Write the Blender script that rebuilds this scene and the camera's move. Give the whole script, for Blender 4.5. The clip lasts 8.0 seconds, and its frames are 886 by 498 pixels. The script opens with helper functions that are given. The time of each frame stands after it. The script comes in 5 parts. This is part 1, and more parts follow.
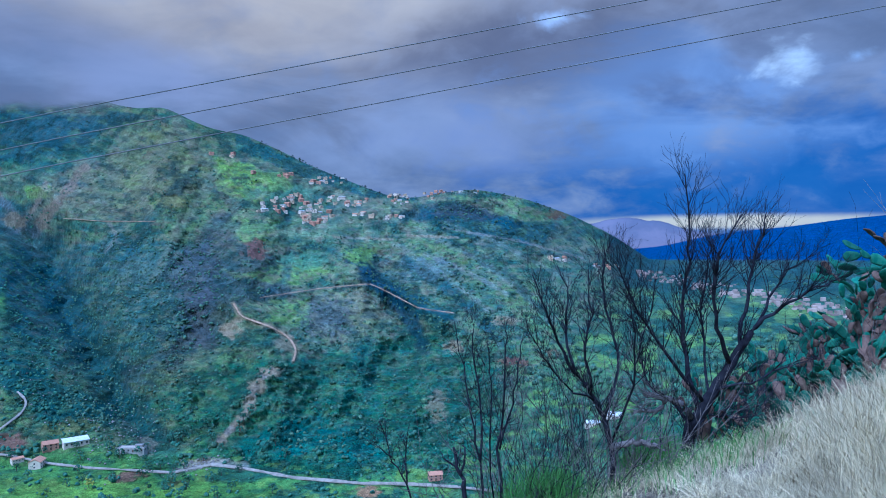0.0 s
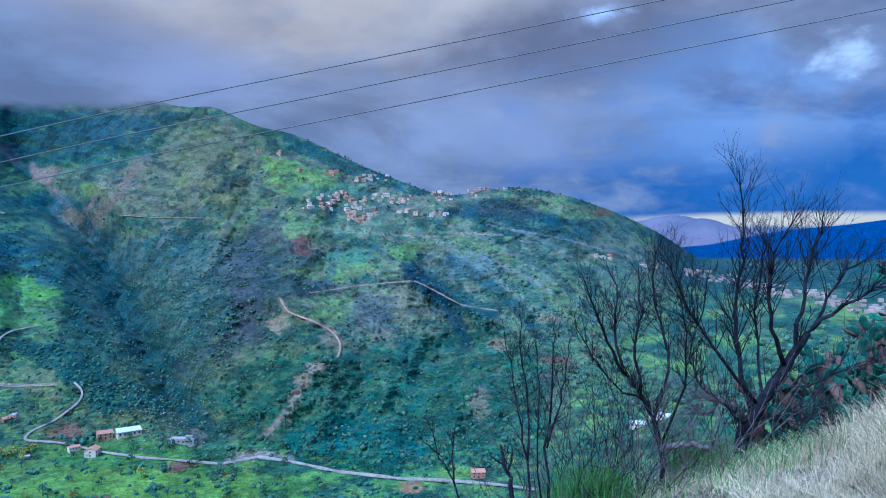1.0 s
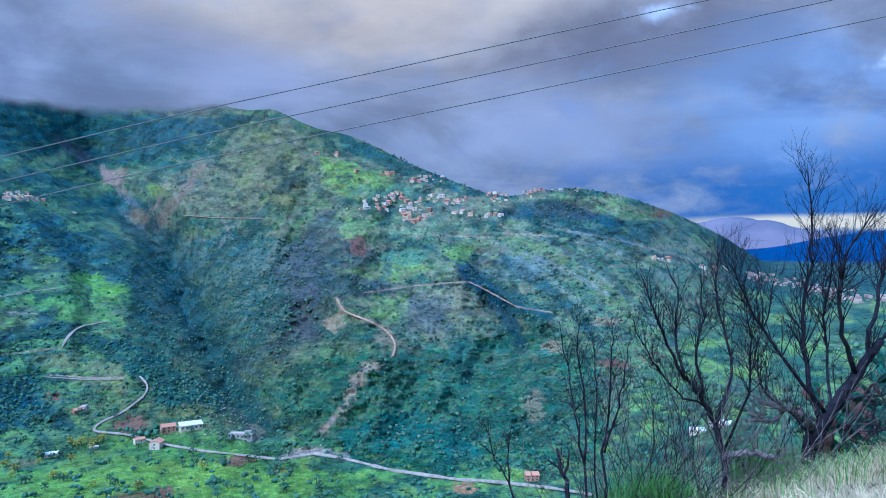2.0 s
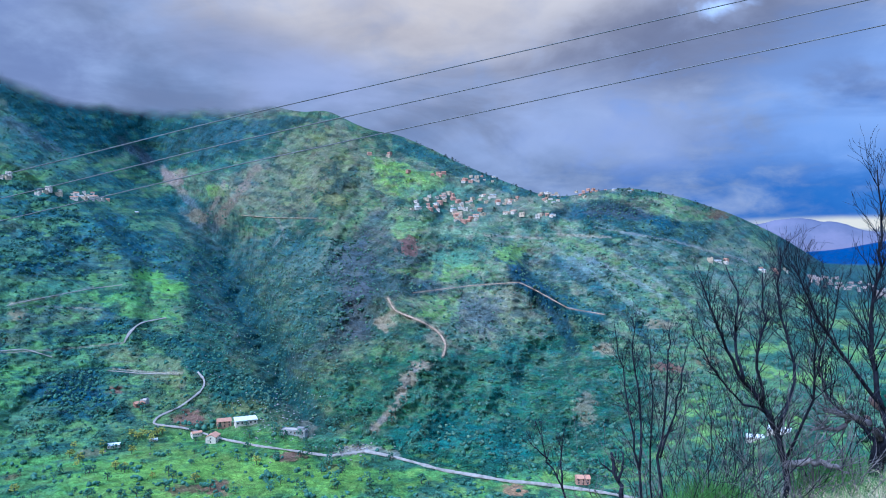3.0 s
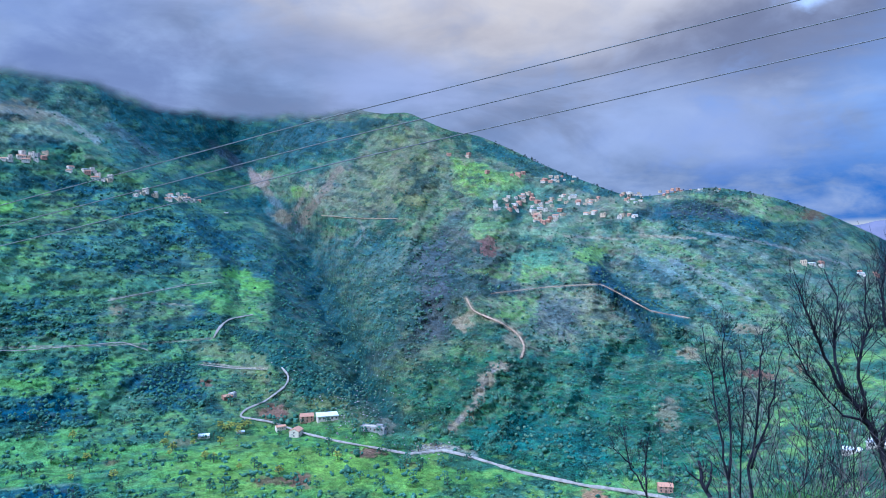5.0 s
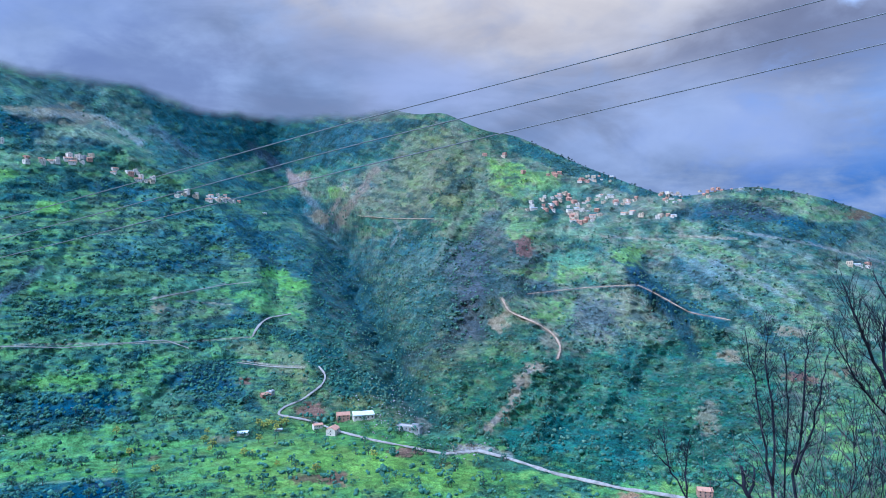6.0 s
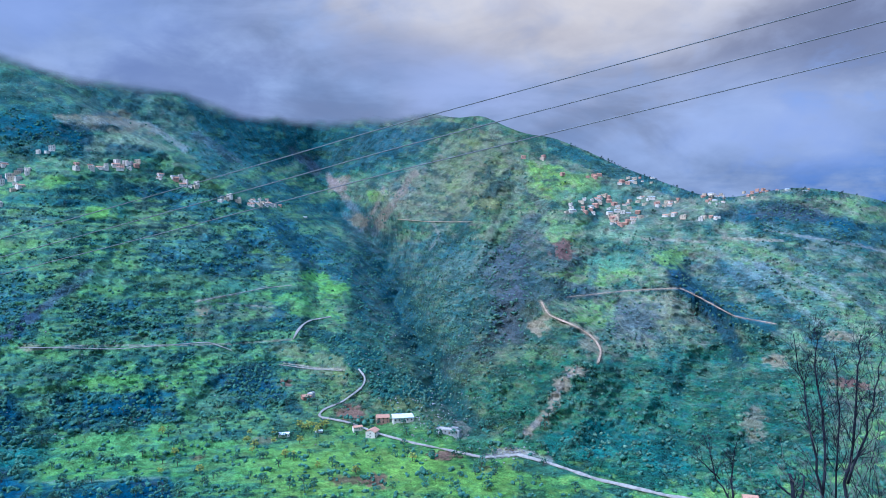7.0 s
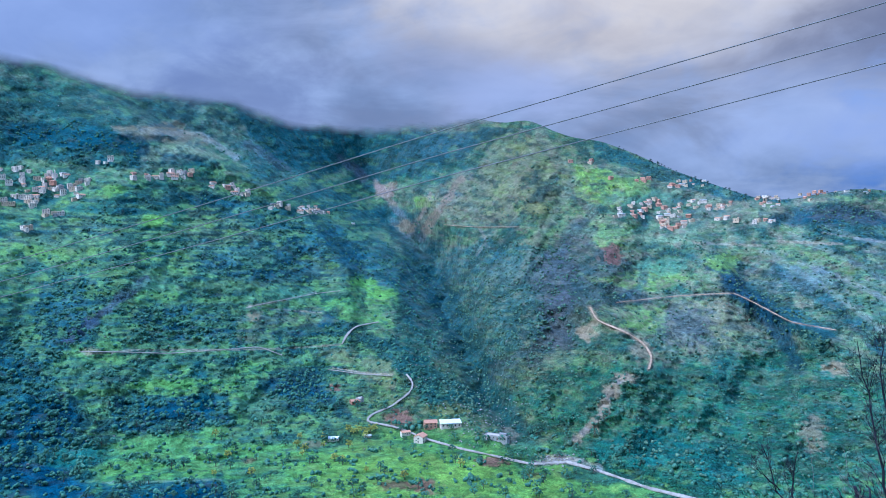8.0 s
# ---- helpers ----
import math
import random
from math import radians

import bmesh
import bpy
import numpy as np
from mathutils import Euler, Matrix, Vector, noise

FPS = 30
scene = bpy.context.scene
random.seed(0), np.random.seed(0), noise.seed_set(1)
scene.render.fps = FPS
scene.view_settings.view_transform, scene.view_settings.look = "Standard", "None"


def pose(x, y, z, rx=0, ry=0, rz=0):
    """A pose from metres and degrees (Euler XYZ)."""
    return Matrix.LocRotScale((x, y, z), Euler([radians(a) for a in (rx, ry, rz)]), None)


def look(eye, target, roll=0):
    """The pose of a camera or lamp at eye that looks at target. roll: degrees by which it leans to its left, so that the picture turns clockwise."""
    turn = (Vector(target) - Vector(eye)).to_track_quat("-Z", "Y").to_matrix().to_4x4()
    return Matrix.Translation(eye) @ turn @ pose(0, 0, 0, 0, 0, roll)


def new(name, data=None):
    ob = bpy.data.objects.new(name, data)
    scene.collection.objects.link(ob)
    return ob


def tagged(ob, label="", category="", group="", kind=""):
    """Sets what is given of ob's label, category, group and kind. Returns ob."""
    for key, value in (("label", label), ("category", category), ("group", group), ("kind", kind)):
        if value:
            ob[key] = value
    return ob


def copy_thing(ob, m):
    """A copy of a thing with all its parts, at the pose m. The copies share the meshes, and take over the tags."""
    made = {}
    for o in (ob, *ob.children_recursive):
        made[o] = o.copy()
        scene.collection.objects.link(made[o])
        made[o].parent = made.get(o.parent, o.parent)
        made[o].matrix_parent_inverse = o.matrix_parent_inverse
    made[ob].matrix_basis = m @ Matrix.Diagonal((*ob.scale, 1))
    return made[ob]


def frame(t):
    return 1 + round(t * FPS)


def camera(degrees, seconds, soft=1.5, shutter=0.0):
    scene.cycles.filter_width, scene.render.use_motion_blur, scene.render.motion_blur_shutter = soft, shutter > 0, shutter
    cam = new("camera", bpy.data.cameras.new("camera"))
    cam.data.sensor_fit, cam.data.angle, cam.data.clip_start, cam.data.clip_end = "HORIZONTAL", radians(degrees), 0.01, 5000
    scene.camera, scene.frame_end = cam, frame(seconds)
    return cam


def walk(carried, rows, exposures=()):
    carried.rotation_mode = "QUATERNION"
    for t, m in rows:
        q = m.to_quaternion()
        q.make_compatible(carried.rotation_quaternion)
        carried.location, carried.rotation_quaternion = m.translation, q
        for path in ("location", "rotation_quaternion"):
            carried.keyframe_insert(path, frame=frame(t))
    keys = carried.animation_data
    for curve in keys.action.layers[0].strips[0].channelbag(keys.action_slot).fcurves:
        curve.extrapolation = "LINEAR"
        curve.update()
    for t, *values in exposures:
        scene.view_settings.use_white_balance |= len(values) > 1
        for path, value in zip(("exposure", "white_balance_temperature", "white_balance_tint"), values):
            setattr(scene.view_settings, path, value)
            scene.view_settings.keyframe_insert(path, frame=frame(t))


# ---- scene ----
# Path: a hand-held pan to the left from a hillside over a valley.
EYE = 1.6
cam = camera(63.3, 8.0, 1.0)
ROWS = [  # seconds, x, yaw, pitch, roll
    (0.0, 0.000, 0.00, -1.00, 0.50),
    (0.5, -0.018, 1.55, -1.14, 0.37),
    (1.0, -0.033, 3.50, -1.19, 0.29),
    (1.5, -0.041, 5.67, -1.15, 0.17),
    (3.0, -0.070, 11.92, -1.09, -0.22),
    (3.5, -0.075, 13.66, -1.07, -0.31),
    (4.0, -0.078, 15.27, -1.06, -0.36),
    (4.5, -0.085, 16.75, -1.07, -0.38),
    (6.0, -0.103, 21.04, -1.09, -0.41),
    (6.5, -0.107, 22.49, -1.03, -0.38),
    (7.0, -0.112, 24.12, -0.86, -0.21),
    (7.5, -0.120, 25.96, -0.64, -0.04),
    (8.0, -0.130, 27.85, -0.43, 0.14),
]
walk(cam, [(t, pose(x, 0, EYE, 90 + pitch, roll, yaw)) for t, x, yaw, pitch, roll in ROWS], [(0.0, -0.22, 4170, 17), (1.5, -0.03, 4320, 17), (3.0, 0.16, 4490, 18), (8.0, 0.25, 4500, 18)])


# ---- nodes ----
class Tree:
    """Short calls to add shader nodes."""

    def __init__(self, tree):
        self.t = tree

    def add(self, kind, ins=(), **props):
        n = self.t.nodes.new(kind)
        for k, v in props.items():
            if k == "op":
                n.operation = v
            elif k == "mode":
                n.data_type = v
            elif k == "blend":
                n.blend_type = v
            elif k == "attr":
                n.attribute_name = v
            elif k == "sky":
                n.sky_type = v
        for i, v in dict(ins).items():
            if isinstance(v, bpy.types.NodeSocket):
                self.t.links.new(v, n.inputs[i])
            else:
                n.inputs[i].default_value = v
        return n

    def math(self, op, a, b=0.0, c=0.0):
        return self.add("ShaderNodeMath", {0: a, 1: b, 2: c}, op=op).outputs[0]

    def noise(self, vec, scale, detail=4.0, rough=0.55, distort=0.0):
        return self.add("ShaderNodeTexNoise", {"Vector": vec, "Scale": scale, "Detail": detail, "Roughness": rough, "Distortion": distort}).outputs["Fac"]

    def ramp(self, fac, lo, hi, a=0.0, b=1.0, smooth=True):
        n = self.add("ShaderNodeMapRange", {"Value": fac, "From Min": lo, "From Max": hi, "To Min": a, "To Max": b})
        n.interpolation_type = "SMOOTHSTEP" if smooth else "LINEAR"
        return n.outputs["Result"]

    def mix(self, fac, a, b, blend="MIX"):
        n = self.add("ShaderNodeMix", mode="RGBA")
        n.blend_type = blend
        for i, v in ((0, fac), (6, a), (7, b)):
            if isinstance(v, bpy.types.NodeSocket):
                self.t.links.new(v, n.inputs[i])
            elif i == 0:
                n.inputs[i].default_value = v
            else:
                n.inputs[i].default_value = (*v, 1)
        return n.outputs[2]


def bearing(az, el, r=1.0):
    """The vector towards azimuth az (to the left of +y) and elevation el, in degrees."""
    a, e = radians(az), radians(el)
    return Vector((-math.sin(a) * math.cos(e), math.cos(a) * math.cos(e), math.sin(e))) * r


# ---- sky and light ----
world = bpy.data.worlds.new("sky")
scene.world = world
world.use_nodes = True
world.node_tree.nodes.clear()
w = Tree(world.node_tree)
SUN_AZ, SUN_EL = 142.0, 44.0
sky_tex = w.add("ShaderNodeTexSky", sky="NISHITA")
sky_tex.sun_disc = False
sky_tex.sun_elevation, sky_tex.sun_rotation = radians(SUN_EL), radians(-SUN_AZ)
way = w.add("ShaderNodeTexCoord").outputs["Generated"]
sep = w.add("ShaderNodeSeparateXYZ", {0: way})
wx, wy, wz = sep.outputs
# clouds lie in a deck: noise over the deck's plane, so that they flatten towards the horizon
high = w.math("MAXIMUM", wz, 0.0)
inv = w.math("DIVIDE", 1.0, w.math("ADD", high, 0.45))
deck = w.add("ShaderNodeCombineXYZ", {0: w.math("MULTIPLY", wx, inv), 1: w.math("MULTIPLY", wy, inv), 2: 0.37}).outputs[0]
big = w.noise(deck, 1.3, 3.0, 0.5, 0.4)
mid = w.noise(deck, 3.6, 6.0, 0.58, 0.5)
fine = w.noise(deck, 9.0, 5.0, 0.55, 0.3)


def towards(az, el, near, far, wide=0.35, dirt=0.35):
    """1 towards a direction, 0 beyond `far` degrees from it, in an uneven patch wider than high."""
    d = bearing(az, el)
    side = Vector((-d.y, d.x, 0)).normalized()
    up = d.cross(side)
    dots = [w.add("ShaderNodeVectorMath", {0: way, 1: v}, op="DOT_PRODUCT").outputs["Value"] for v in (side, up, d)]
    flat = w.math("SQRT", w.math("ADD", w.math("POWER", w.math("MULTIPLY", dots[0], wide), 2.0), w.math("POWER", dots[1], 2.0)))
    rag = w.math("ADD", flat, w.math("MULTIPLY", w.math("SUBTRACT", w.math("ADD", mid, w.math("MULTIPLY", fine, 0.7)), 0.85), dirt * 1.6 * math.sin(radians(far))))
    patch = w.ramp(rag, math.sin(radians(near)), math.sin(radians(far)), 1.0, 0.0)
    return w.math("MULTIPLY", patch, w.ramp(dots[2], 0.0, 0.3))


squeezed = w.add("ShaderNodeVectorMath", {0: way, 1: (1.0, 1.0, 2.4)}, op="MULTIPLY").outputs[0]
puff = w.noise(squeezed, 4.2, 5.0, 0.52, 0.6)
tone = w.math("ADD", w.math("MULTIPLY", puff, 0.48), w.math("ADD", w.math("MULTIPLY", big, 0.22), w.math("MULTIPLY", mid, 0.30)))
wisps = w.noise(w.add("ShaderNodeVectorMath", {0: way, 1: (1.0, 1.0, 2.8)}, op="MULTIPLY").outputs[0], 5.5, 6.0, 0.58, 1.0)
tone = w.ramp(w.math("ADD", w.math("MULTIPLY", tone, 0.75), w.math("MULTIPLY", wisps, 0.25)), 0.38, 0.60)
cloud = w.mix(tone, (0.182, 0.204, 0.238), (0.366, 0.384, 0.412))
cloud = w.mix(w.math("MULTIPLY", towards(4, 19, 3, 15, 0.36, 0.5), 0.9), cloud, w.mix(tone, (0.27, 0.24, 0.215), (0.45, 0.395, 0.335)))
cloud = w.mix(towards(15, 22.5, 3, 12.5, 0.55), cloud, w.mix(w.ramp(w.math("ADD", w.math("MULTIPLY", big, 0.5), w.math("MULTIPLY", puff, 0.5)), 0.32, 0.68), (0.47, 0.37, 0.27), (1.00, 0.78, 0.48)))
# rain-blue distance under the deck
cloud = w.mix(w.math("MULTIPLY", towards(-27, 3.0, 2, 9.5, 0.28, 0.9), 0.95), cloud, w.mix(mid, (0.006, 0.085, 0.29), (0.05, 0.19, 0.40)))
cloud = w.mix(w.math("MULTIPLY", w.math("MULTIPLY", towards(-20, 10.5, 1.5, 7.5, 0.5, 0.8), w.ramp(puff, 0.42, 0.60)), 0.95), cloud, (0.34, 0.45, 0.58))
cloud = w.mix(w.math("MULTIPLY", towards(-9, 13.8, 1.0, 5.0, 0.28, 0.9), 0.75), cloud, (0.15, 0.145, 0.165))
cloud = w.mix(w.math("MULTIPLY", w.math("MULTIPLY", towards(6, 9.0, 1.0, 4.5, 0.25, 0.9), w.ramp(puff, 0.36, 0.6)), 0.5), cloud, (0.42, 0.45, 0.51))
cloud = w.mix(w.math("MULTIPLY", towards(56, 17, 1.0, 9.0, 0.5, 0.9), 0.6), cloud, (0.30, 0.345, 0.46))
cloud = w.mix(w.ramp(fine, 0.42, 0.75, 0.0, 0.12), cloud, (0.42, 0.45, 0.50))
for az, el, far, f, c in ((42.0, 11.5, 4.5, 0.7, (0.17, 0.19, 0.255)), (30.0, 13.0, 4.0, 0.45, (0.22, 0.225, 0.27)), (-5.2, 7.2, 3.4, 0.55, (0.36, 0.38, 0.45)), (20.0, 11.0, 3.0, 0.5, (0.42, 0.42, 0.47)), (-19.0, 11.0, 5.5, 0.55, (0.27, 0.36, 0.50)), (-14.5, 6.5, 3.0, 0.4, (0.20, 0.30, 0.46)), (24.5, 12.0, 3.6, 0.5, (0.40, 0.41, 0.46))):
    cloud = w.mix(w.math("MULTIPLY", w.math("MULTIPLY", towards(az, el, 0.4, far, 0.34, 1.1), w.ramp(puff, 0.36, 0.60, 0.35, 1.0)), f), cloud, c)
# gaps
cloud = w.mix(towards(-26.2, 12.2, 0.1, 2.3, 0.75, 2.2), cloud, (0.82, 0.90, 0.86))
cloud = w.mix(towards(-8.9, 16.5, 0.1, 1.2, 0.45, 1.8), cloud, (0.78, 0.90, 1.0))
cloud = w.mix(towards(-30.0, 12.0, 0.05, 0.8, 0.6, 2.0), cloud, (0.50, 0.62, 0.72))
strip = towards(-21.5, 0.9, 0.25, 0.75, 0.048, 0.25)
cloud = w.mix(strip, cloud, (0.85, 0.72, 0.45))
# thick overcast brightens to the zenith
zen = w.ramp(wz, 0.42, 0.95, 1.0, 4.5)
cloud = w.mix(1.0, cloud, w.add("ShaderNodeCombineXYZ", {0: w.ramp(wz, 0.42, 0.95, 1.0, 3.7), 1: zen, 2: w.ramp(wz, 0.42, 0.95, 1.0, 5.6)}).outputs[0], "MULTIPLY")
cloudlight = w.add("ShaderNodeBackground", {0: cloud, 1: 1.0}).outputs[0]
clear = w.add("ShaderNodeBackground", {0: sky_tex.outputs[0], 1: 0.05}).outputs[0]
both = w.add("ShaderNodeMixShader", {0: 0.93, 1: clear, 2: cloudlight}).outputs[0]
w.add("ShaderNodeOutputWorld", {0: both})

sun = new("sun", bpy.data.lights.new("sun", "SUN"))
sun.data.energy, sun.data.angle, sun.data.color = 3.7, radians(20), (1.0, 0.95, 0.82)
sun.matrix_world = look(bearing(SUN_AZ, SUN_EL, 100), (0, 0, 0))


# ---- materials ----
def material(name, rough=0.9, sheen=0.25):
    m = bpy.data.materials.new(name)
    m.use_nodes = True
    t = Tree(m.node_tree)
    b = m.node_tree.nodes["Principled BSDF"]
    b.inputs["Roughness"].default_value = rough
    b.inputs["Specular IOR Level"].default_value = sheen
    return m, t, b


def grained(name, a, b, scale=6.0, rough=0.85, relief=0.3, each=0.0, island=0.0, sheen=0.25):
    """Two colours in grain at two scales; each: how far objects differ from one another."""
    m, t, p = material(name, rough, sheen)
    co = t.add("ShaderNodeTexCoord").outputs["Object"]
    n1, n2 = t.noise(co, scale, 6.0, 0.6), t.noise(co, scale * 0.17, 3.0)
    c = t.mix(t.ramp(n1, 0.35, 0.65), a, b)
    c = t.mix(t.ramp(n2, 0.3, 0.7, 0.0, 0.45), c, [v * 0.6 for v in a])
    for amount, node, out in ((each, "ShaderNodeObjectInfo", "Random"), (island, "ShaderNodeNewGeometry", "Random Per Island")):
        if amount:
            k = t.ramp(t.add(node).outputs[out], 0, 1, 1 - amount, 1 + amount, False)
            c = t.mix(1.0, c, t.add("ShaderNodeCombineXYZ", {0: k, 1: k, 2: k}).outputs[0], "MULTIPLY")
    t.t.links.new(c, p.inputs["Base Color"])
    bump = t.add("ShaderNodeBump", {"Height": n1, "Strength": relief, "Distance": 0.3 / scale})
    t.t.links.new(bump.outputs[0], p.inputs["Normal"])
    return m


def ground_material():
    m, t, p = material("hillside_cover", 0.95, 0.04)
    base = t.add("ShaderNodeAttribute", attr="cover").outputs["Color"]
    mist = t.add("ShaderNodeAttribute", attr="mist").outputs["Fac"]
    co = t.add("ShaderNodeNewGeometry").outputs["Position"]
    n1 = t.noise(co, 0.16, 6.0, 0.65)
    n2 = t.noise(co, 0.035, 5.0, 0.6)
    n3 = t.noise(co, 0.9, 5.0, 0.65)
    k = t.math("MULTIPLY", t.ramp(n1, 0.3, 0.7, 0.66, 1.34), t.ramp(n2, 0.3, 0.7, 0.80, 1.20))
    k = t.math("MULTIPLY", k, t.ramp(n3, 0.34, 0.66, 0.60, 1.46))
    c = t.mix(1.0, base, t.add("ShaderNodeCombineXYZ", {0: k, 1: k, 2: k}).outputs[0], "MULTIPLY")
    warm = t.ramp(t.noise(co, 0.06, 4.0), 0.5, 0.72, 0.0, 0.4)
    c = t.mix(warm, c, t.mix(0.5, c, (0.17, 0.14, 0.07)))
    # low bushes, denser in some stretches, each with its own green
    bent = t.add("ShaderNodeVectorMath", {0: co, 1: t.add("ShaderNodeTexNoise", {"Vector": co, "Scale": 0.4, "Detail": 3.0}).outputs["Color"]}, op="ADD").outputs[0]
    field = t.ramp(t.add("ShaderNodeSeparateColor", {0: base}).outputs[1], 0.12, 0.20, 1.0, 0.12)
    hue = t.add("ShaderNodeSeparateColor", {0: base})
    field = t.math("MULTIPLY", field, t.ramp(t.math("SUBTRACT", hue.outputs[0], hue.outputs[1]), -0.03, 0.01, 1.0, 0.0))
    field = t.math("MULTIPLY", field, t.ramp(t.math("SUBTRACT", hue.outputs[2], hue.outputs[1]), 0.02, 0.06, 1.0, 0.0))
    heights = []
    for scale, lo, hi in ((0.24, 0.42, 0.60), (0.48, 0.40, 0.62)):
        vor = t.add("ShaderNodeTexVoronoi", {"Vector": bent, "Scale": scale})
        dense = t.ramp(t.noise(co, 0.022, 4.0, 0.6), lo, hi, 0.18, 0.62)
        bush = t.math("MULTIPLY", t.ramp(t.math("SUBTRACT", dense, vor.outputs["Distance"]), 0.0, 0.16), field)
        own = t.add("ShaderNodeSeparateColor", {0: vor.outputs["Color"]}).outputs[0]
        shade = t.ramp(own, 0.0, 1.0, 0.45, 1.15, False)
        leaf = t.mix(1.0, t.mix(0.35, base, (0.040, 0.105, 0.085)), t.add("ShaderNodeCombineXYZ", {0: shade, 1: shade, 2: shade}).outputs[0], "MULTIPLY")
        c = t.mix(t.math("MULTIPLY", bush, 0.7), c, leaf)
        heights.append(t.math("MULTIPLY", bush, 1.0 / scale))
    t.t.links.new(c, p.inputs["Base Color"])
    tall = t.math("ADD", t.math("ADD", heights[0], heights[1]), t.math("MULTIPLY", n1, t.ramp(t.math("SUBTRACT", hue.outputs[2], hue.outputs[1]), 0.02, 0.06, 4.0, 0.0)))
    bump = t.add("ShaderNodeBump", {"Height": tall, "Strength": 0.9, "Distance": 0.8})
    t.t.links.new(bump.outputs[0], p.inputs["Normal"])
    clear_fac = t.add("ShaderNodeBsdfTransparent").outputs[0]
    out = m.node_tree.nodes["Material Output"]
    t.t.links.new(t.add("ShaderNodeMixShader", {0: mist, 1: p.outputs[0], 2: clear_fac}).outputs[0], out.inputs["Surface"])
    return m


COVER = ground_material()
ROAD = grained("pale_road", (0.27, 0.245, 0.205), (0.41, 0.37, 0.315), 0.3, 0.9)
TRACK = grained("dirt_track", (0.31, 0.205, 0.12), (0.54, 0.39, 0.26), 0.35, 0.95)
WALLS = {
    "white": grained("whitewash", (0.86, 0.76, 0.64), (0.76, 0.66, 0.55), 0.8, 0.85, 0.1, 0.12),
    "pink": grained("pink_render", (0.66, 0.36, 0.26), (0.55, 0.30, 0.21), 0.8, 0.85, 0.1, 0.1),
    "cream": grained("cream_render", (0.74, 0.58, 0.40), (0.62, 0.48, 0.33), 0.8, 0.85, 0.1, 0.15),
    "brick": grained("bare_brick", (0.48, 0.25, 0.16), (0.36, 0.19, 0.13), 0.9, 0.9, 0.2, 0.15),
    "grey": grained("bare_concrete", (0.42, 0.42, 0.41), (0.31, 0.31, 0.30), 0.8, 0.9, 0.2, 0.15),
}
TILE_ROOF = grained("clay_roof", (0.60, 0.31, 0.19), (0.46, 0.23, 0.14), 2.0, 0.85, 0.4, 0.2)
SLAB = grained("roof_slab", (0.62, 0.55, 0.46), (0.47, 0.41, 0.35), 0.9, 0.9, 0.2, 0.15)
SHEET = grained("white_sheet_roof", (0.80, 0.82, 0.82), (0.66, 0.68, 0.68), 0.6, 0.5, 0.1)
PANE = grained("dark_pane", (0.03, 0.035, 0.045), (0.05, 0.055, 0.07), 1.0, 0.2, 0.0)
DOOR = grained("painted_door", (0.16, 0.10, 0.07), (0.10, 0.07, 0.05), 3.0, 0.6)
SCRUB = grained("scrub_leaves", (0.056, 0.140, 0.108), (0.145, 0.220, 0.130), 0.5, 0.9, 0.5, 0.0, 0.45, 0.05)
OLIVE = grained("olive_leaves", (0.044, 0.145, 0.112), (0.125, 0.230, 0.135), 0.8, 0.9, 0.5, 0.35, 0.3, 0.05)
YELLOW = grained("yellow_leaves", (0.40, 0.40, 0.07), (0.28, 0.31, 0.07), 0.8, 0.9, 0.5, 0.2, 0.3)
BARK = grained("grey_bark", (0.10, 0.085, 0.075), (0.06, 0.05, 0.045), 9.0, 0.9, 0.6)
CHAR = grained("charred_wood", (0.036, 0.038, 0.052), (0.013, 0.014, 0.022), 14.0, 0.85, 0.8, 0.2, 0.0, 0.08)
DEADWOOD = grained("bleached_wood", (0.26, 0.24, 0.23), (0.09, 0.082, 0.085), 14.0, 0.85, 0.7, 0.2)
STRAW = grained("dry_straw", (0.80, 0.70, 0.43), (0.42, 0.36, 0.225), 3.0, 0.85, 0.1, 0.0, 0.55, 0.1)
GREEN_BLADE = grained("green_blades", (0.15, 0.36, 0.07), (0.09, 0.24, 0.06), 5.0, 0.7, 0.1, 0.0, 0.4)
PAD = grained("cactus_pad", (0.030, 0.145, 0.098), (0.078, 0.235, 0.152), 7.0, 0.7, 0.4, 0.4, 0.0, 0.12)
DRY_PAD = grained("withered_pad", (0.24, 0.165, 0.13), (0.11, 0.075, 0.065), 9.0, 0.9, 0.7, 0.35)
WIRE = grained("bare_conductor", (0.20, 0.205, 0.21), (0.25, 0.255, 0.26), 4.0, 0.8, 0.1)
ROCK = grained("pale_rock", (0.40, 0.38, 0.36), (0.25, 0.23, 0.22), 0.6, 0.95, 0.6, 0.2, 0.3)


# ---- noise over arrays ----
def lattice(ix, iy, seed):
    n = (ix.astype(np.int64) * 374761393 + iy.astype(np.int64) * 668265263 + seed * 974634777) & 0xFFFFFFFF
    n = ((n ^ (n >> 13)) * 1274126177) & 0xFFFFFFFF
    return ((n ^ (n >> 16)) & 0xFFFF) / 65535.0


def value(x, y, seed=0):
    x, y = np.broadcast_arrays(np.asarray(x, float), np.asarray(y, float))
    x0, y0 = np.floor(x), np.floor(y)
    fx, fy = x - x0, y - y0
    fx, fy = fx * fx * fx * (fx * (fx * 6 - 15) + 10), fy * fy * fy * (fy * (fy * 6 - 15) + 10)
    a, b = lattice(x0, y0, seed), lattice(x0 + 1, y0, seed)
    c, d = lattice(x0, y0 + 1, seed), lattice(x0 + 1, y0 + 1, seed)
    return (a * (1 - fx) + b * fx) * (1 - fy) + (c * (1 - fx) + d * fx) * fy


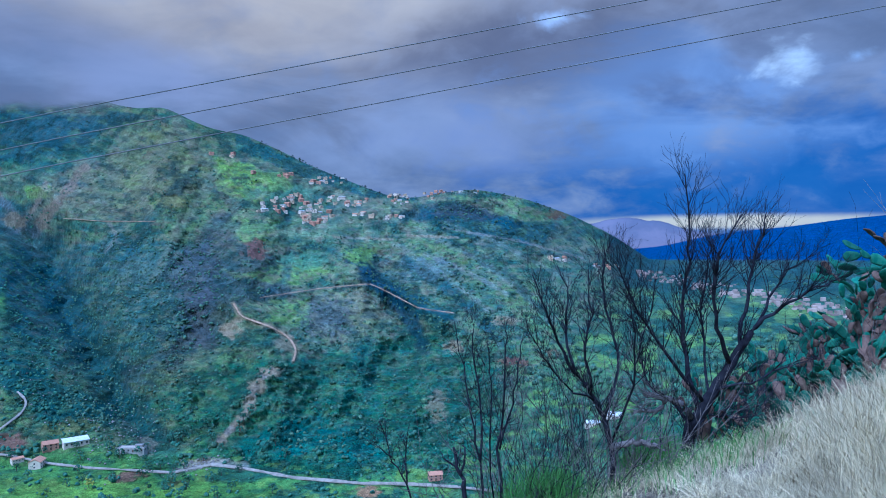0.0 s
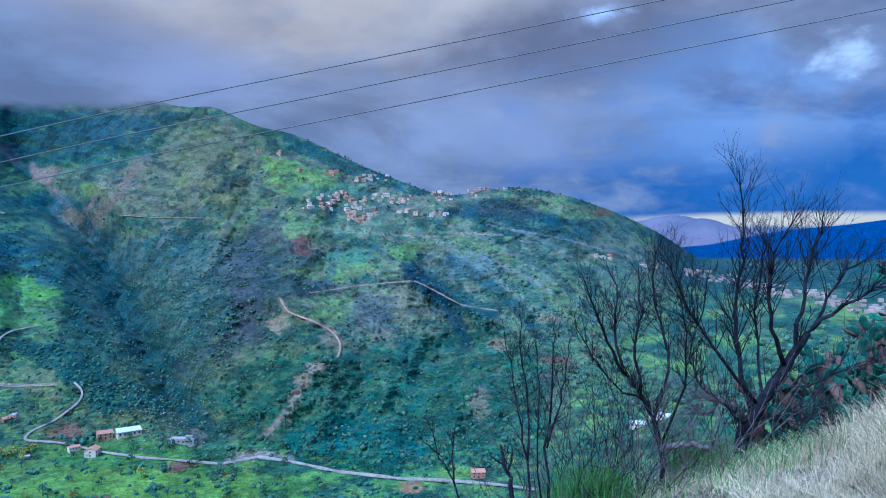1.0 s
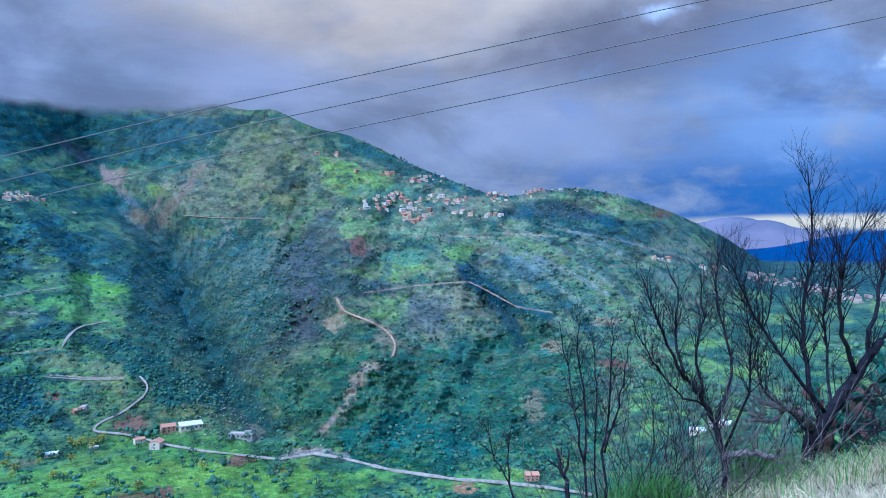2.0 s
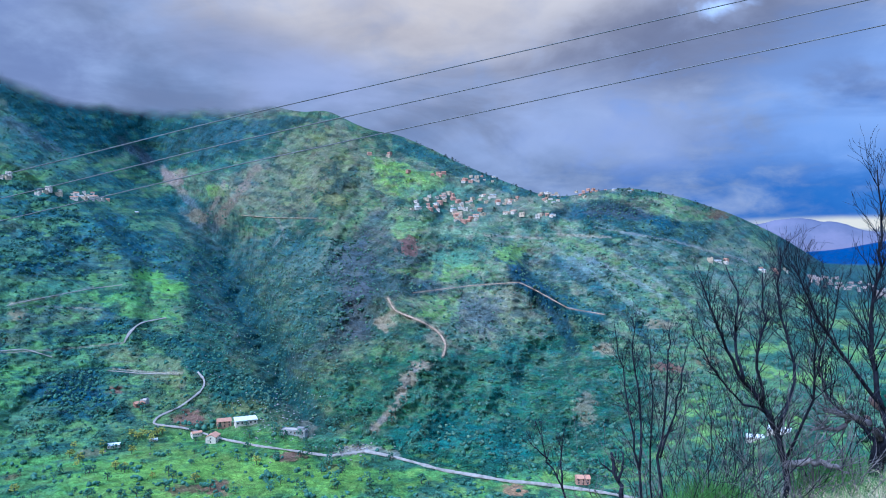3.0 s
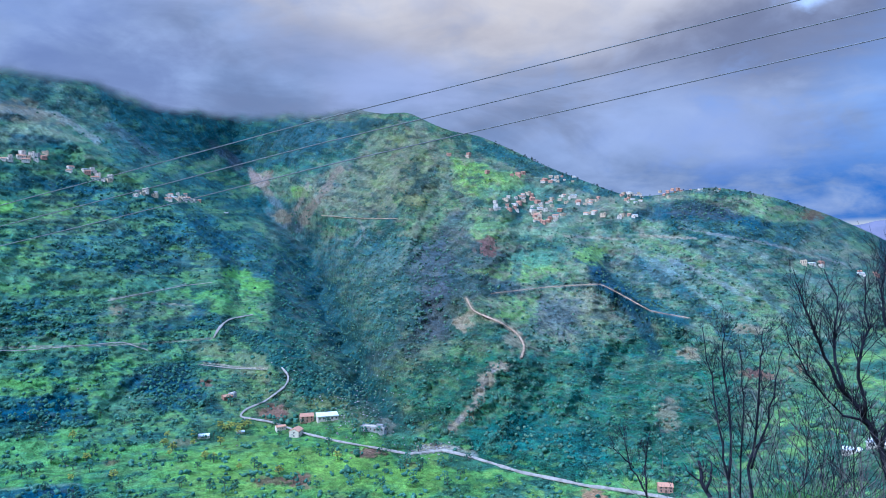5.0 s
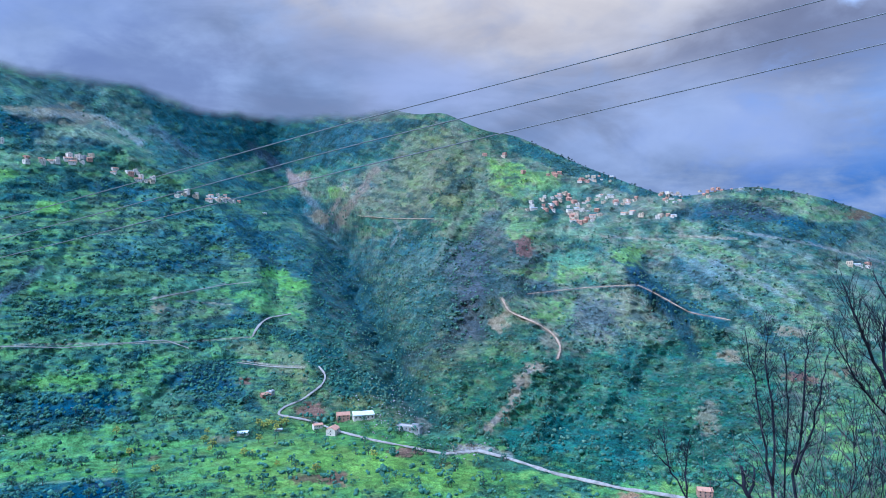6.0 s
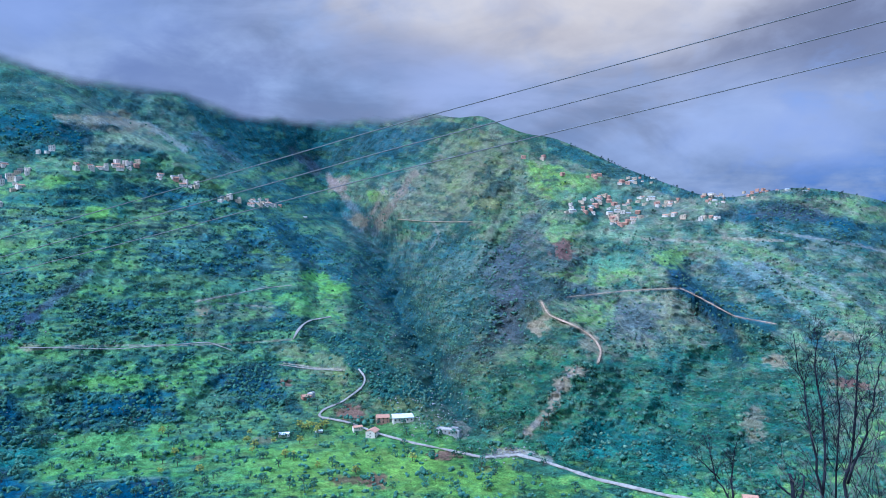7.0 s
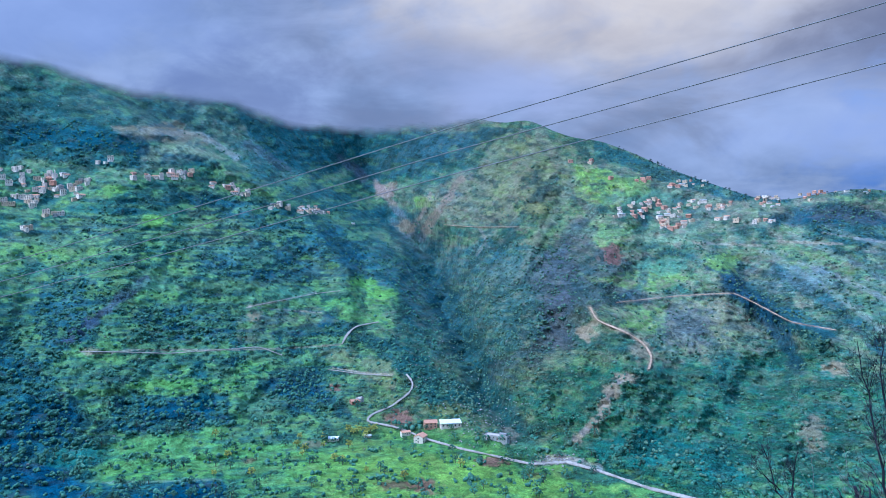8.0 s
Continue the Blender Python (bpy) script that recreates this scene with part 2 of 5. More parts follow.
def fbm(x, y, seed=0, octaves=4):
    total, amp, norm = 0.0, 1.0, 0.0
    for i in range(octaves):
        total = total + amp * value(x * 2 ** i + 17.3 * i, y * 2 ** i - 9.1 * i, seed + i)
        norm += amp
        amp *= 0.5
    return total / norm


def ridged(x, y, seed=0, octaves=3):
    total, amp, norm = 0.0, 1.0, 0.0
    for i in range(octaves):
        total = total + amp * (1 - np.abs(2 * value(x * 2 ** i + 5.7 * i, y * 2 ** i + 3.3 * i, seed + i) - 1))
        norm += amp
        amp *= 0.5
    return total / norm


def step(x, lo, hi):
    u = np.clip((x - lo) / (hi - lo), 0, 1)
    return u * u * (3 - 2 * u)


def curve(az, *knots):
    """A smooth curve through (az, value) knots, az rising."""
    kx, ky = np.array([k[0] for k in knots], float), np.array([k[1] for k in knots], float)
    az = np.asarray(az, float)
    lin = np.interp(az, kx, ky)
    return (lin + np.interp(az - 0.6, kx, ky) + np.interp(az + 0.6, kx, ky)) / 3


# ---- the land: a valley floor, a mountain with a spur, a side valley and a terraced hillside ----
def floor_z(az):
    return curve(az, (-40, -108), (-15, -110), (-9, -130), (0, -162), (10, -172), (62, -172), (80, -172))


def foot_el(az):
    return curve(az, (-40, -2.6), (-16, -3.4), (-13, -6.5), (-9, -11.0), (-4, -16.0), (1, -18.8), (10, -18.0), (18, -16.5), (24, -16.0), (32, -15.0), (45, -16.0), (60, -16.5), (80, -16))


def cloud_el(az):
    return curve(az, (-40, 30), (17, 26), (21.5, 10.6), (23.0, 9.6), (25.8, 9.2), (30.7, 9.1), (34.3, 8.7), (38.2, 8.9), (41.7, 9.5), (44.6, 10.5), (52, 11.0), (56, 12.0), (59.4, 12.3), (70, 13), (80, 14))


def crest_el(az):
    return curve(az, (-40, -2.4), (-16.5, -2.4), (-15.6, -1.6), (-13.1, 0.1), (-10.1, 1.6), (-6.6, 2.9), (-4.5, 3.4), (-2.3, 3.75), (0.2, 3.45), (2.0, 3.1), (3.9, 3.15), (5.8, 3.8),
                 (10.6, 5.7), (13, 6.9), (15.6, 7.95), (17, 8.1), (18.2, 8.4), (19.6, 9.0), (20.7, 9.55), (21.4, 9.75), (22.2, 9.5), (23.5, 9.5), (25.8, 10.0), (30.7, 10.6), (38.2, 11.0), (44.6, 12.6), (52, 13.5), (60, 15.0), (80, 15.0))


def crest_r(az):
    return curve(az, (-40, 2600), (-16, 2500), (-13, 1750), (-6, 1420), (0, 1350), (4, 1330), (10, 1480), (16, 1600), (21, 1650), (27, 2000), (34, 2350), (42, 2050), (50, 1850), (60, 1700), (80, 1600))


def ridge_line(el, *knots):
    return np.interp(el, [k[0] for k in knots], [k[1] for k in knots])


def shoulder(el):
    return ridge_line(el, (-2, 34), (0.5, 36), (2.5, 37.5), (4.6, 41.0), (6.3, 43.9), (8.2, 47.5), (10.2, 51), (12, 55))


def reach(az, el):
    """Distance along the ground from the lookout to the land at (az, el)."""
    az, el = np.broadcast_arrays(np.asarray(az, float), np.asarray(el, float))
    zf, ef, ec, rc = floor_z(az), foot_el(az), crest_el(az), crest_r(az)
    r0 = zf / np.tan(np.radians(ef))
    flat = zf / np.tan(np.radians(np.minimum(el, ef)))
    u = np.clip((el - ef) / np.maximum(ec - ef, 0.3), 0, 1)
    hill = r0 + np.maximum(rc - r0, 20) * u ** 1.25
    r = np.where(el <= ef, flat, hill)
    slope = np.clip((el - ef) / 3.0, 0, 1) * step(az, -15.5, -8)
    # side valley between the mountain and the terraced hillside
    g = ridge_line(el, (-16, 21.5), (-11.5, 24.5), (-5.8, 27.1), (-0.4, 29.6), (2, 32), (6, 34), (10, 34.5))
    r = r + slope * np.exp(-((az - g) / np.interp(el, (-16, 9), (1.3, 4.0))) ** 2) * np.interp(el, (-16, -10, 0, 6, 10), (10, 120, 270, 210, 0))
    g = g + (value(el / 1.3, el * 0, 65) - 0.5) * 1.6 + (value(el / 0.4, el * 0, 66) - 0.5) * 0.5
    r = r + slope * np.exp(-np.abs(az - g) / np.interp(el, (-16, 9), (0.7, 1.6))) * np.interp(el, (-16, -10, 0, 6, 10), (0, 50, 90, 25, 0))
    # second ravine on the mountain's face, and the spurs
    g2 = ridge_line(el, (-16, 8), (-8, 5.0), (-3.5, 6.8), (0, 8.0))
    r = r + slope * np.exp(-((az - g2 + 2.0) / 2.0) ** 2) * np.interp(el, (-16, -9, -3, 2), (20, 70, 55, 0))
    g3 = ridge_line(el, (-16, 17.5), (-10, 13.6), (-7, 13.5), (-5, 16), (0, 15), (5, 14.7), (9, 20.5))
    r = r - slope * np.exp(-((az - g3) / 2.6) ** 2) * np.interp(el, (-17, -10, -3, 3, 9), (0, 60, 70, 60, 20))
    g4 = ridge_line(el, (-14, 30.5), (-10, 31.2), (-6, 34), (-2, 33.5), (3, 38), (7, 45))
    r = r - slope * np.exp(-((az - g4) / 3.0) ** 2) * np.interp(el, (-15, -10, 0, 5, 8), (0, 45, 90, 80, 20))
    g5 = ridge_line(el, (-8, -2), (-3.5, 5.5), (-1.6, 7.0), (1.5, 9))
    r = r - slope * np.exp(-((az - g5) / np.where(az < g5, 0.9, 2.4)) ** 2) * np.interp(el, (-9, -4, 0, 3), (0, 85, 60, 0))
    # the terraced hillside ends in a shoulder, behind which the high cirque lies
    r = r - slope * step(az - shoulder(el), -0.2, 1.6) * (1 - step(az, 50, 60)) * np.interp(el, (-12, -4, 2, 8, 11), (0, 70, 130, 190, 100))
    # gullies run down the slopes; terraces and hummocks lie across them
    px, py = az * 16.0, el * 16.0
    body = slope * np.clip((ec - el) / 1.5 + 0.25, 0.25, 1)
    r = r + body * ((ridged(px / 75 + 0.35 * py / 75, py / 190, 3, 3) - 0.6) * np.interp(az, (24, 34), (-42, -18)) + (fbm(px / 32 + py / 90, py / 40, 11, 4) - 0.5) * np.interp(az, (24, 34), (40, 28)) + (fbm(px / 9, py / 4.5, 21, 4) - 0.5) * 17 + (fbm(px / 2.4, py / 1.5, 25, 2) - 0.5) * 5)
    r = r + (1 - slope) * (fbm(px / 20, py / 10, 31, 3) - 0.5) * 12
    return np.maximum(r, 60)


def on_land(az, el, lift=0.0):
    """The place on the land at (az, el)."""
    r = float(reach(az, el))
    return Vector((-math.sin(radians(az)) * r, math.cos(radians(az)) * r, EYE + r * math.tan(radians(el)) + lift))


def near_z(x, y):
    """The lookout's own slope: grass that rises to the right and breaks off into the valley."""
    x, y = np.asarray(x, float), np.asarray(y, float)
    z = 0.36 * np.clip(x, -30, 12) - 0.17 * np.clip(y, -4, 60) + 0.05 * np.clip(-y, 0, 40)
    brink = y - 6.3 + 0.22 * np.maximum(x - 2.2, 0)
    z = z - 0.50 * np.log1p(np.exp(np.clip(brink * 2.2, -30, 30))) / 2.2
    bare = np.hypot(x, y)
    return z * step(bare, 0.1, 2.5) + (fbm(x * 1.3, y * 1.3, 5, 3) - 0.5) * 0.16 * step(bare, 0.5, 3)


def patch(az, el, a, e, ra, re):
    """A ragged patch of the cover round (a, e)."""
    near = (np.abs(az - a) < 2 * ra) & (np.abs(el - e) < 2 * re)
    whole, az, el = np.zeros(az.shape), az[near], el[near]
    d = np.hypot((az - a) / ra, (el - e) / re) + (fbm(az * 2.6, el * 5.0, 77, 4) - 0.5) * 1.3
    whole[near] = 1 - step(d, 0.55, 1.1)
    return whole


def streak(az, el, line, wide):
    """A ragged band of the cover along a line of (az, el)."""
    la, le = [p[0] for p in line], [p[1] for p in line]
    near = (az > min(la) - 2 * wide) & (az < max(la) + 2 * wide) & (el > min(le) - 2 * wide) & (el < max(le) + 2 * wide)
    whole, az, el = np.zeros(az.shape), az[near], el[near]
    d = np.full(az.shape, 99.0)
    for (a0, e0), (a1, e1) in zip(line, line[1:]):
        u = np.clip(((az - a0) * (a1 - a0) + (el - e0) * (e1 - e0)) / ((a1 - a0) ** 2 + (e1 - e0) ** 2), 0, 1)
        d = np.minimum(d, np.hypot(az - a0 - u * (a1 - a0), el - e0 - u * (e1 - e0)))
    rag = fbm(az * 0.9 / wide ** 0.5, el * 1.4 / wide ** 0.5, 79, 4)
    whole[near] = 1 - step(d / wide + (rag - 0.5) * 1.4, 0.5, 1.15)
    return whole


def inside(az, el, corners, soft):
    """1 within a many-cornered stretch of the cover, ragged and soft at its border."""
    ca, ce = np.array(corners, float).T
    near = (az > ca.min() - 2 * soft) & (az < ca.max() + 2 * soft) & (el > ce.min() - 2 * soft) & (el < ce.max() + 2 * soft)
    whole, az, el = np.zeros(az.shape), az[near], el[near]
    d, odd = np.full(az.shape, 99.0), np.zeros(az.shape, bool)
    for a0, e0, a1, e1 in zip(ca, ce, np.roll(ca, -1), np.roll(ce, -1)):
        u = np.clip(((az - a0) * (a1 - a0) + (el - e0) * (e1 - e0)) / ((a1 - a0) ** 2 + (e1 - e0) ** 2), 0, 1)
        d = np.minimum(d, np.hypot(az - a0 - u * (a1 - a0), el - e0 - u * (e1 - e0)))
        if e0 != e1:
            odd ^= ((e0 > el) != (e1 > el)) & (az < (a1 - a0) * (el - e0) / (e1 - e0) + a0)
    d = np.where(odd, -d, d) + (fbm(az * 1.1, el * 1.9, 73, 3) - 0.5) * 1.5 * soft + (fbm(az * 5.0, el * 9.0, 75, 3) - 0.5) * 0.5 * soft ** 0.5
    whole[near] = 1 - step(d, -0.4 * soft, 0.4 * soft)
    return whole


AREAS, BANDS, SPOTS = [], [], []


def area(colour, f, soft, *corners):
    AREAS.append((colour, f, soft, corners))


def band(colour, f, wide, *line):
    BANDS.append((line, wide, f, colour))


def spot(colour, f, a, e, ra, re):
    SPOTS.append((a, e, ra, re, f, colour))


def thicket(az, el):
    """How densely shrubs and trees stand."""
    az, el = np.asarray(az, float), np.asarray(el, float)
    d = 0.06 + 0.34 * step(fbm(az / 1.5, el / 0.7, 101, 4), 0.50, 0.66)
    for colour, f, soft, corners in AREAS:
        m = inside(az, el, corners, soft) * f
        d = d * (1 - m) + DENSITY[colour] * m
    return np.clip(d * (0.3 + 1.3 * step(fbm(az / 0.5, el / 0.24, 103, 3), 0.44, 0.62)), 0, 1)


def land_cover(az, el):
    """Base colours of the plant cover and the soil, with ravine shade and distance haze put in."""
    def tint(*c):
        return np.array(c).reshape(1, 1, 3)

    def lay(c, f, col):
        return c * (1 - f[..., None]) + col * f[..., None]

    n1 = fbm(az / 2.6, el / 1.1, 41, 4)
    n2 = fbm(az / 0.9, el / 0.35, 51, 4)
    n3 = fbm(az / 5.0, el / 3.0, 61, 3)
    terrace = step(az, 30, 37) * (1 - step(el, 3, 7))
    floor = 1 - step(el - foot_el(az), 0.0, 2.0)
    c = np.zeros((*az.shape, 3)) + tint(0.046, 0.116, 0.062)
    c = lay(c, step(n1, 0.44, 0.60) * 0.7, tint(0.100, 0.165, 0.064))
    c = lay(c, step(n3, 0.52, 0.66) * 0.35 * (1 - floor), tint(0.120, 0.130, 0.085))
    c = lay(c, floor * step(n1, 0.36, 0.52) * 0.8 * step(az, -6, 8), tint(0.090, 0.210, 0.042))
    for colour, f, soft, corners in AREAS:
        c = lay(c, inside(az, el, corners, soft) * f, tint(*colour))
    # terraces: long level strips of grass between hedges and walls
    level = el + 0.5 * fbm(az / 4, el / 2, 19, 2)
    strips = fbm(az / 2.6, level / 0.17, 141, 3)
    open_ = step(c[..., 1], 0.085, 0.14)
    c = lay(c, step(strips, 0.55, 0.62) * terrace * (0.10 + 0.40 * open_), tint(0.170, 0.265, 0.065))
    c = lay(c, step(1 - strips, 0.57, 0.64) * (0.15 + 0.30 * terrace), tint(0.024, 0.080, 0.072))
    faint = fbm(az / 3.4, level / 0.11, 143, 2)
    c = lay(c, step(faint, 0.58, 0.66) * (1 - terrace) * (1 - floor) * 0.3 * open_, tint(0.165, 0.180, 0.105))
    # plots of grass and copses at two scales
    m1 = fbm(az / 0.55, el / 0.30, 161, 4)
    m2 = fbm(az / 0.45, el / 0.22, 171, 4)
    c = lay(c, step(n2, 0.58, 0.68) * (0.2 + 0.5 * np.maximum(terrace, floor) * open_), tint(0.150, 0.250, 0.050))
    c = lay(c, step(1 - n2, 0.58, 0.70) * 0.32, tint(0.024, 0.080, 0.072))
    dry = (1 - floor) * (1 - 0.75 * terrace) * open_
    c = lay(c, step(m1, 0.58, 0.68) * dry * 0.5, tint(0.165, 0.180, 0.095))
    c = lay(c, step(m2, 0.60, 0.70) * dry * 0.4, tint(0.13, 0.105, 0.085))
    c = lay(c, step(1 - m1, 0.58, 0.70) * (1 - floor) * 0.45, tint(0.018, 0.066, 0.064))
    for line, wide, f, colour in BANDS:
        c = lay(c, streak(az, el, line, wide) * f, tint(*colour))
    for a, e, ra, re, f, colour in SPOTS:
        c = lay(c, patch(az, el, a, e, ra, re) * f, tint(*colour))
    # haze is put into the greens by direction: terraced side bluer, mountain face paler
    haze_side = step(az + 0.6 * np.minimum(el, 0), 22, 33)
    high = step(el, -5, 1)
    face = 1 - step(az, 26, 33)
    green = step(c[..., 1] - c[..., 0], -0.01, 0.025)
    for f, colour in ((haze_side * (1 - high), (0.72, 0.92, 1.32)), (haze_side * high, (1.08, 1.22, 1.48)), (face * step(el, -12, -4), (1.16, 1.06, 1.18)), (1 - step(az, 8, 18), (1.16, 1.18, 1.34))):
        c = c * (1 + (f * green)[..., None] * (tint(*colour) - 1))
    return c


SCAR_PALE = (0.25, 0.215, 0.155)
WOOD_C, BURNT_C, DUST_C = (0.010, 0.052, 0.062), (0.062, 0.072, 0.078), (0.27, 0.235, 0.17)
GRASS_C, SOIL_C, RUST_C, SCAR_C = (0.165, 0.300, 0.045), (0.15, 0.080, 0.058), (0.17, 0.085, 0.070), (0.235, 0.195, 0.125)
HEATH_SHADE_C, OLIVE_C, MEADOW_C, MAQUIS_C = (0.030, 0.068, 0.064), (0.180, 0.185, 0.075), (0.110, 0.195, 0.058), (0.046, 0.112, 0.090)
DARK_C, TEAL_C, TAN_C, PALE_C, ROCK_C = (0.024, 0.080, 0.070), (0.024, 0.104, 0.052), (0.19, 0.170, 0.105), (0.19, 0.215, 0.105), (0.19, 0.145, 0.11)
DENSITY = {HEATH_SHADE_C: 0.1, OLIVE_C: 0.12, MEADOW_C: 0.20, MAQUIS_C: 1.0, DARK_C: 0.9, TEAL_C: 0.12, TAN_C: 0.03, PALE_C: 0.0, ROCK_C: 0.06, GRASS_C: 0.06, BURNT_C: 0.3}
# stretches of cover, some darkened for shade: colour, strength, softness, corners (azimuth, elevation)
# heath by the peak, darkened to stand for the cloud's shade
area(HEATH_SHADE_C, 0.92, 0.7, (32.1, 8.8), (24.4, 9.1), (22.4, 8.8), (26.2, 7.0), (29.8, 5.5), (34.3, 4.5), (36.1, 5.9))
area(OLIVE_C, 0.42, 0.9, (22.6, 8.3), (20.0, 8.7), (17.8, 6.2), (18.2, 3.6), (22.6, 1.4), (27.1, 1.4), (28.5, 3.7), (24.9, 6.3))
area(MEADOW_C, 0.6, 0.8, (22.6, 3.2), (18.2, 3.6), (15.6, 1.4), (17.3, -1.7), (20.9, 0.0))
area(MAQUIS_C, 0.9, 0.7, (28.9, -0.4), (24.9, 0.3), (18.2, -0.4), (16.5, -3.1), (18.2, -5.7), (21.3, -8.0), (24.0, -9.7), (25.8, -7.6), (27.6, -4.4))
area(MAQUIS_C, 0.9, 0.5, (47.5, 3.5), (43.0, 3.8), (37.8, 2.1), (32.5, 0.1), (29.4, -3.1), (25.8, -7.1), (24.5, -10.2), (28.1, -9.3), (31.6, -5.8), (36.1, -1.7), (41.7, 0.5))
area(MAQUIS_C, 0.7, 0.6, (42.9, 8.9), (37.8, 5.0), (32.1, 2.5), (33.4, 1.0), (37.8, 2.7), (42.5, 4.7), (44.2, 6.6))
# cirque: the shade under the cloud is put in as dark cover
area(DARK_C, 0.9, 0.5, (44.6, 10.7), (41.3, 9.5), (36.1, 8.8), (30.7, 9.1), (31.6, 7.9), (35.2, 6.3), (37.8, 5.0), (41.3, 6.6))
# ravine bed: its shade is put in as dark cover
area(DARK_C, 0.5, 0.5, (31.6, 0.5), (28.9, -1.7), (26.2, -4.9), (24.0, -9.3), (22.7, -13.6), (24.9, -11.9), (27.1, -8.4), (29.4, -4.0))
area(BURNT_C, 0.6, 0.6, (18.2, -2.2), (15.6, -0.4), (12.2, -1.7), (11.8, -4.7), (15.6, -4.8), (17.3, -7.0), (20.0, -9.3), (23.6, -11.5), (24.5, -9.8), (20.4, -7.5))
area(OLIVE_C, 0.55, 0.6, (10.6, -4.3), (6.5, -4.1), (4.6, -6.2), (7.7, -8.8), (10.6, -7.7))
area(TEAL_C, 0.8, 0.9, (22.7, -11.9), (17.8, -9.2), (10.6, -9.4), (2.0, -7.7), (-4.2, -9.9), (-4.9, -17.0), (8.9, -18.6), (18.2, -16.0))
# shaded flank right of the spur, painted as dark cover
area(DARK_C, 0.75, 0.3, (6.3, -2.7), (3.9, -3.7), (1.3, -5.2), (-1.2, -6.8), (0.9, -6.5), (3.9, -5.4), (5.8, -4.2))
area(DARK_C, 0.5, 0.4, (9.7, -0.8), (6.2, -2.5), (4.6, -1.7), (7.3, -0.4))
# wooded skyline band, darkened too as a slope turned from the light
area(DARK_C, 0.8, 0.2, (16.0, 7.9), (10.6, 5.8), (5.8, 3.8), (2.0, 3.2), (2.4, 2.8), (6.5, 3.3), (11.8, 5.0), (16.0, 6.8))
area(DARK_C, 0.8, 0.6, (60.7, 8.2), (53.9, 8.7), (50.2, 7.2), (51.0, 5.5), (55.4, 5.7), (60.8, 6.0))
area(HEATH_SHADE_C, 0.5, 0.7, (60.7, 10.6), (52.5, 10.8), (47.4, 10.2), (45.4, 8.2), (52.5, 8.6), (60.7, 8.6))
area(TAN_C, 0.8, 0.4, (52.5, 8.4), (48.2, 9.1), (45.8, 7.6), (48.6, 7.3), (51.7, 7.7))
area(PALE_C, 0.85, 0.3, (50.6, 7.2), (47.5, 7.6), (44.6, 6.5), (47.5, 6.1), (50.6, 6.1))
area(MEADOW_C, 0.7, 1.0, (60.8, 0.5), (52.5, -0.3), (43.8, -2.9), (31.6, -3.1), (30.7, -6.7), (31.7, -12.8), (40.5, -15.0), (52.6, -13.9), (60.8, -6.3))
area(DARK_C, 0.8, 0.8, (61.4, -4.7), (57.5, -7.3), (55.8, -10.5), (53.7, -13.8), (53.7, -18.0), (61.5, -16.7))
area(MAQUIS_C, 0.8, 0.5, (56.5, -1.9), (52.5, -2.7), (54.0, -6.7), (56.5, -8.1), (57.9, -4.9))
area(DARK_C, 0.85, 0.4, (52.9, -11.0), (48.7, -10.8), (44.3, -11.5), (44.3, -13.5), (48.8, -13.9), (52.6, -13.2))
area(DARK_C, 0.9, 0.25, (53.3, -16.8), (45.6, -17.4), (40.9, -18.7), (40.9, -19.6), (53.7, -18.1))
area(DARK_C, 0.85, 0.5, (35.2, -7.1), (31.7, -7.5), (29.0, -9.3), (24.9, -11.9), (24.9, -13.4), (29.0, -12.9), (29.9, -11.1), (32.1, -9.7))
area(MAQUIS_C, 0.8, 0.4, (41.8, -9.9), (37.9, -9.6), (36.6, -11.4), (37.9, -13.2), (41.3, -12.4))
area(MAQUIS_C, 0.75, 0.4, (51.4, -4.6), (47.1, -4.6), (43.8, -6.4), (44.7, -7.5), (50.3, -6.9))
area(MAQUIS_C, 0.75, 0.5, (47.5, -0.3), (41.7, 0.1), (37.8, -1.7), (41.3, -3.0), (46.7, -2.4))
area(DARK_C, 0.7, 0.25, (44.7, -4.6), (43.0, -7.3), (43.5, -11.1), (44.5, -8.9))
area(DARK_C, 0.6, 0.3, (37.9, -5.7), (36.1, -5.0), (35.2, -6.6), (36.1, -7.5), (37.9, -7.0))
area(GRASS_C, 0.95, 0.2, (34.4, -3.0), (31.5, -3.6), (31.4, -5.1), (33.4, -4.8))
area(GRASS_C, 0.75, 0.25, (38.7, -4.3), (34.3, -3.9), (32.5, -5.7), (31.6, -6.6), (36.1, -6.0))
area(GRASS_C, 0.95, 0.2, (50.7, -9.8), (47.9, -10.3), (43.9, -10.1), (44.3, -11.0), (48.7, -11.2), (50.7, -10.8))
area(GRASS_C, 0.85, 0.35, (53.1, -14.1), (44.7, -13.7), (44.7, -15.5), (45.6, -17.3), (53.3, -16.5))
area(GRASS_C, 0.7, 0.35, (43.9, -8.9), (41.3, -9.0), (41.8, -11.6), (43.9, -13.6), (44.5, -12.2))
area(GRASS_C, 0.6, 0.6, (44.7, -15.5), (37.9, -15.1), (29.9, -16.2), (22.7, -17.4), (18.2, -18.8), (18.2, -19.8), (44.7, -19.2))
area(MEADOW_C, 0.6, 0.5, (43.5, -12.3), (34.4, -14.0), (31.7, -15.7), (37.9, -15.9), (43.9, -15.2))
area(OLIVE_C, 0.7, 0.3, (43.8, -5.5), (37.9, -4.8), (36.1, -6.1), (41.3, -7.3), (43.9, -7.7))
area(OLIVE_C, 0.7, 0.3, (37.0, -8.5), (32.1, -9.3), (31.7, -11.5), (35.2, -10.3))
area(GRASS_C, 0.7, 0.3, (51.4, -2.8), (48.7, -2.8), (47.5, -4.1), (51.0, -4.4))
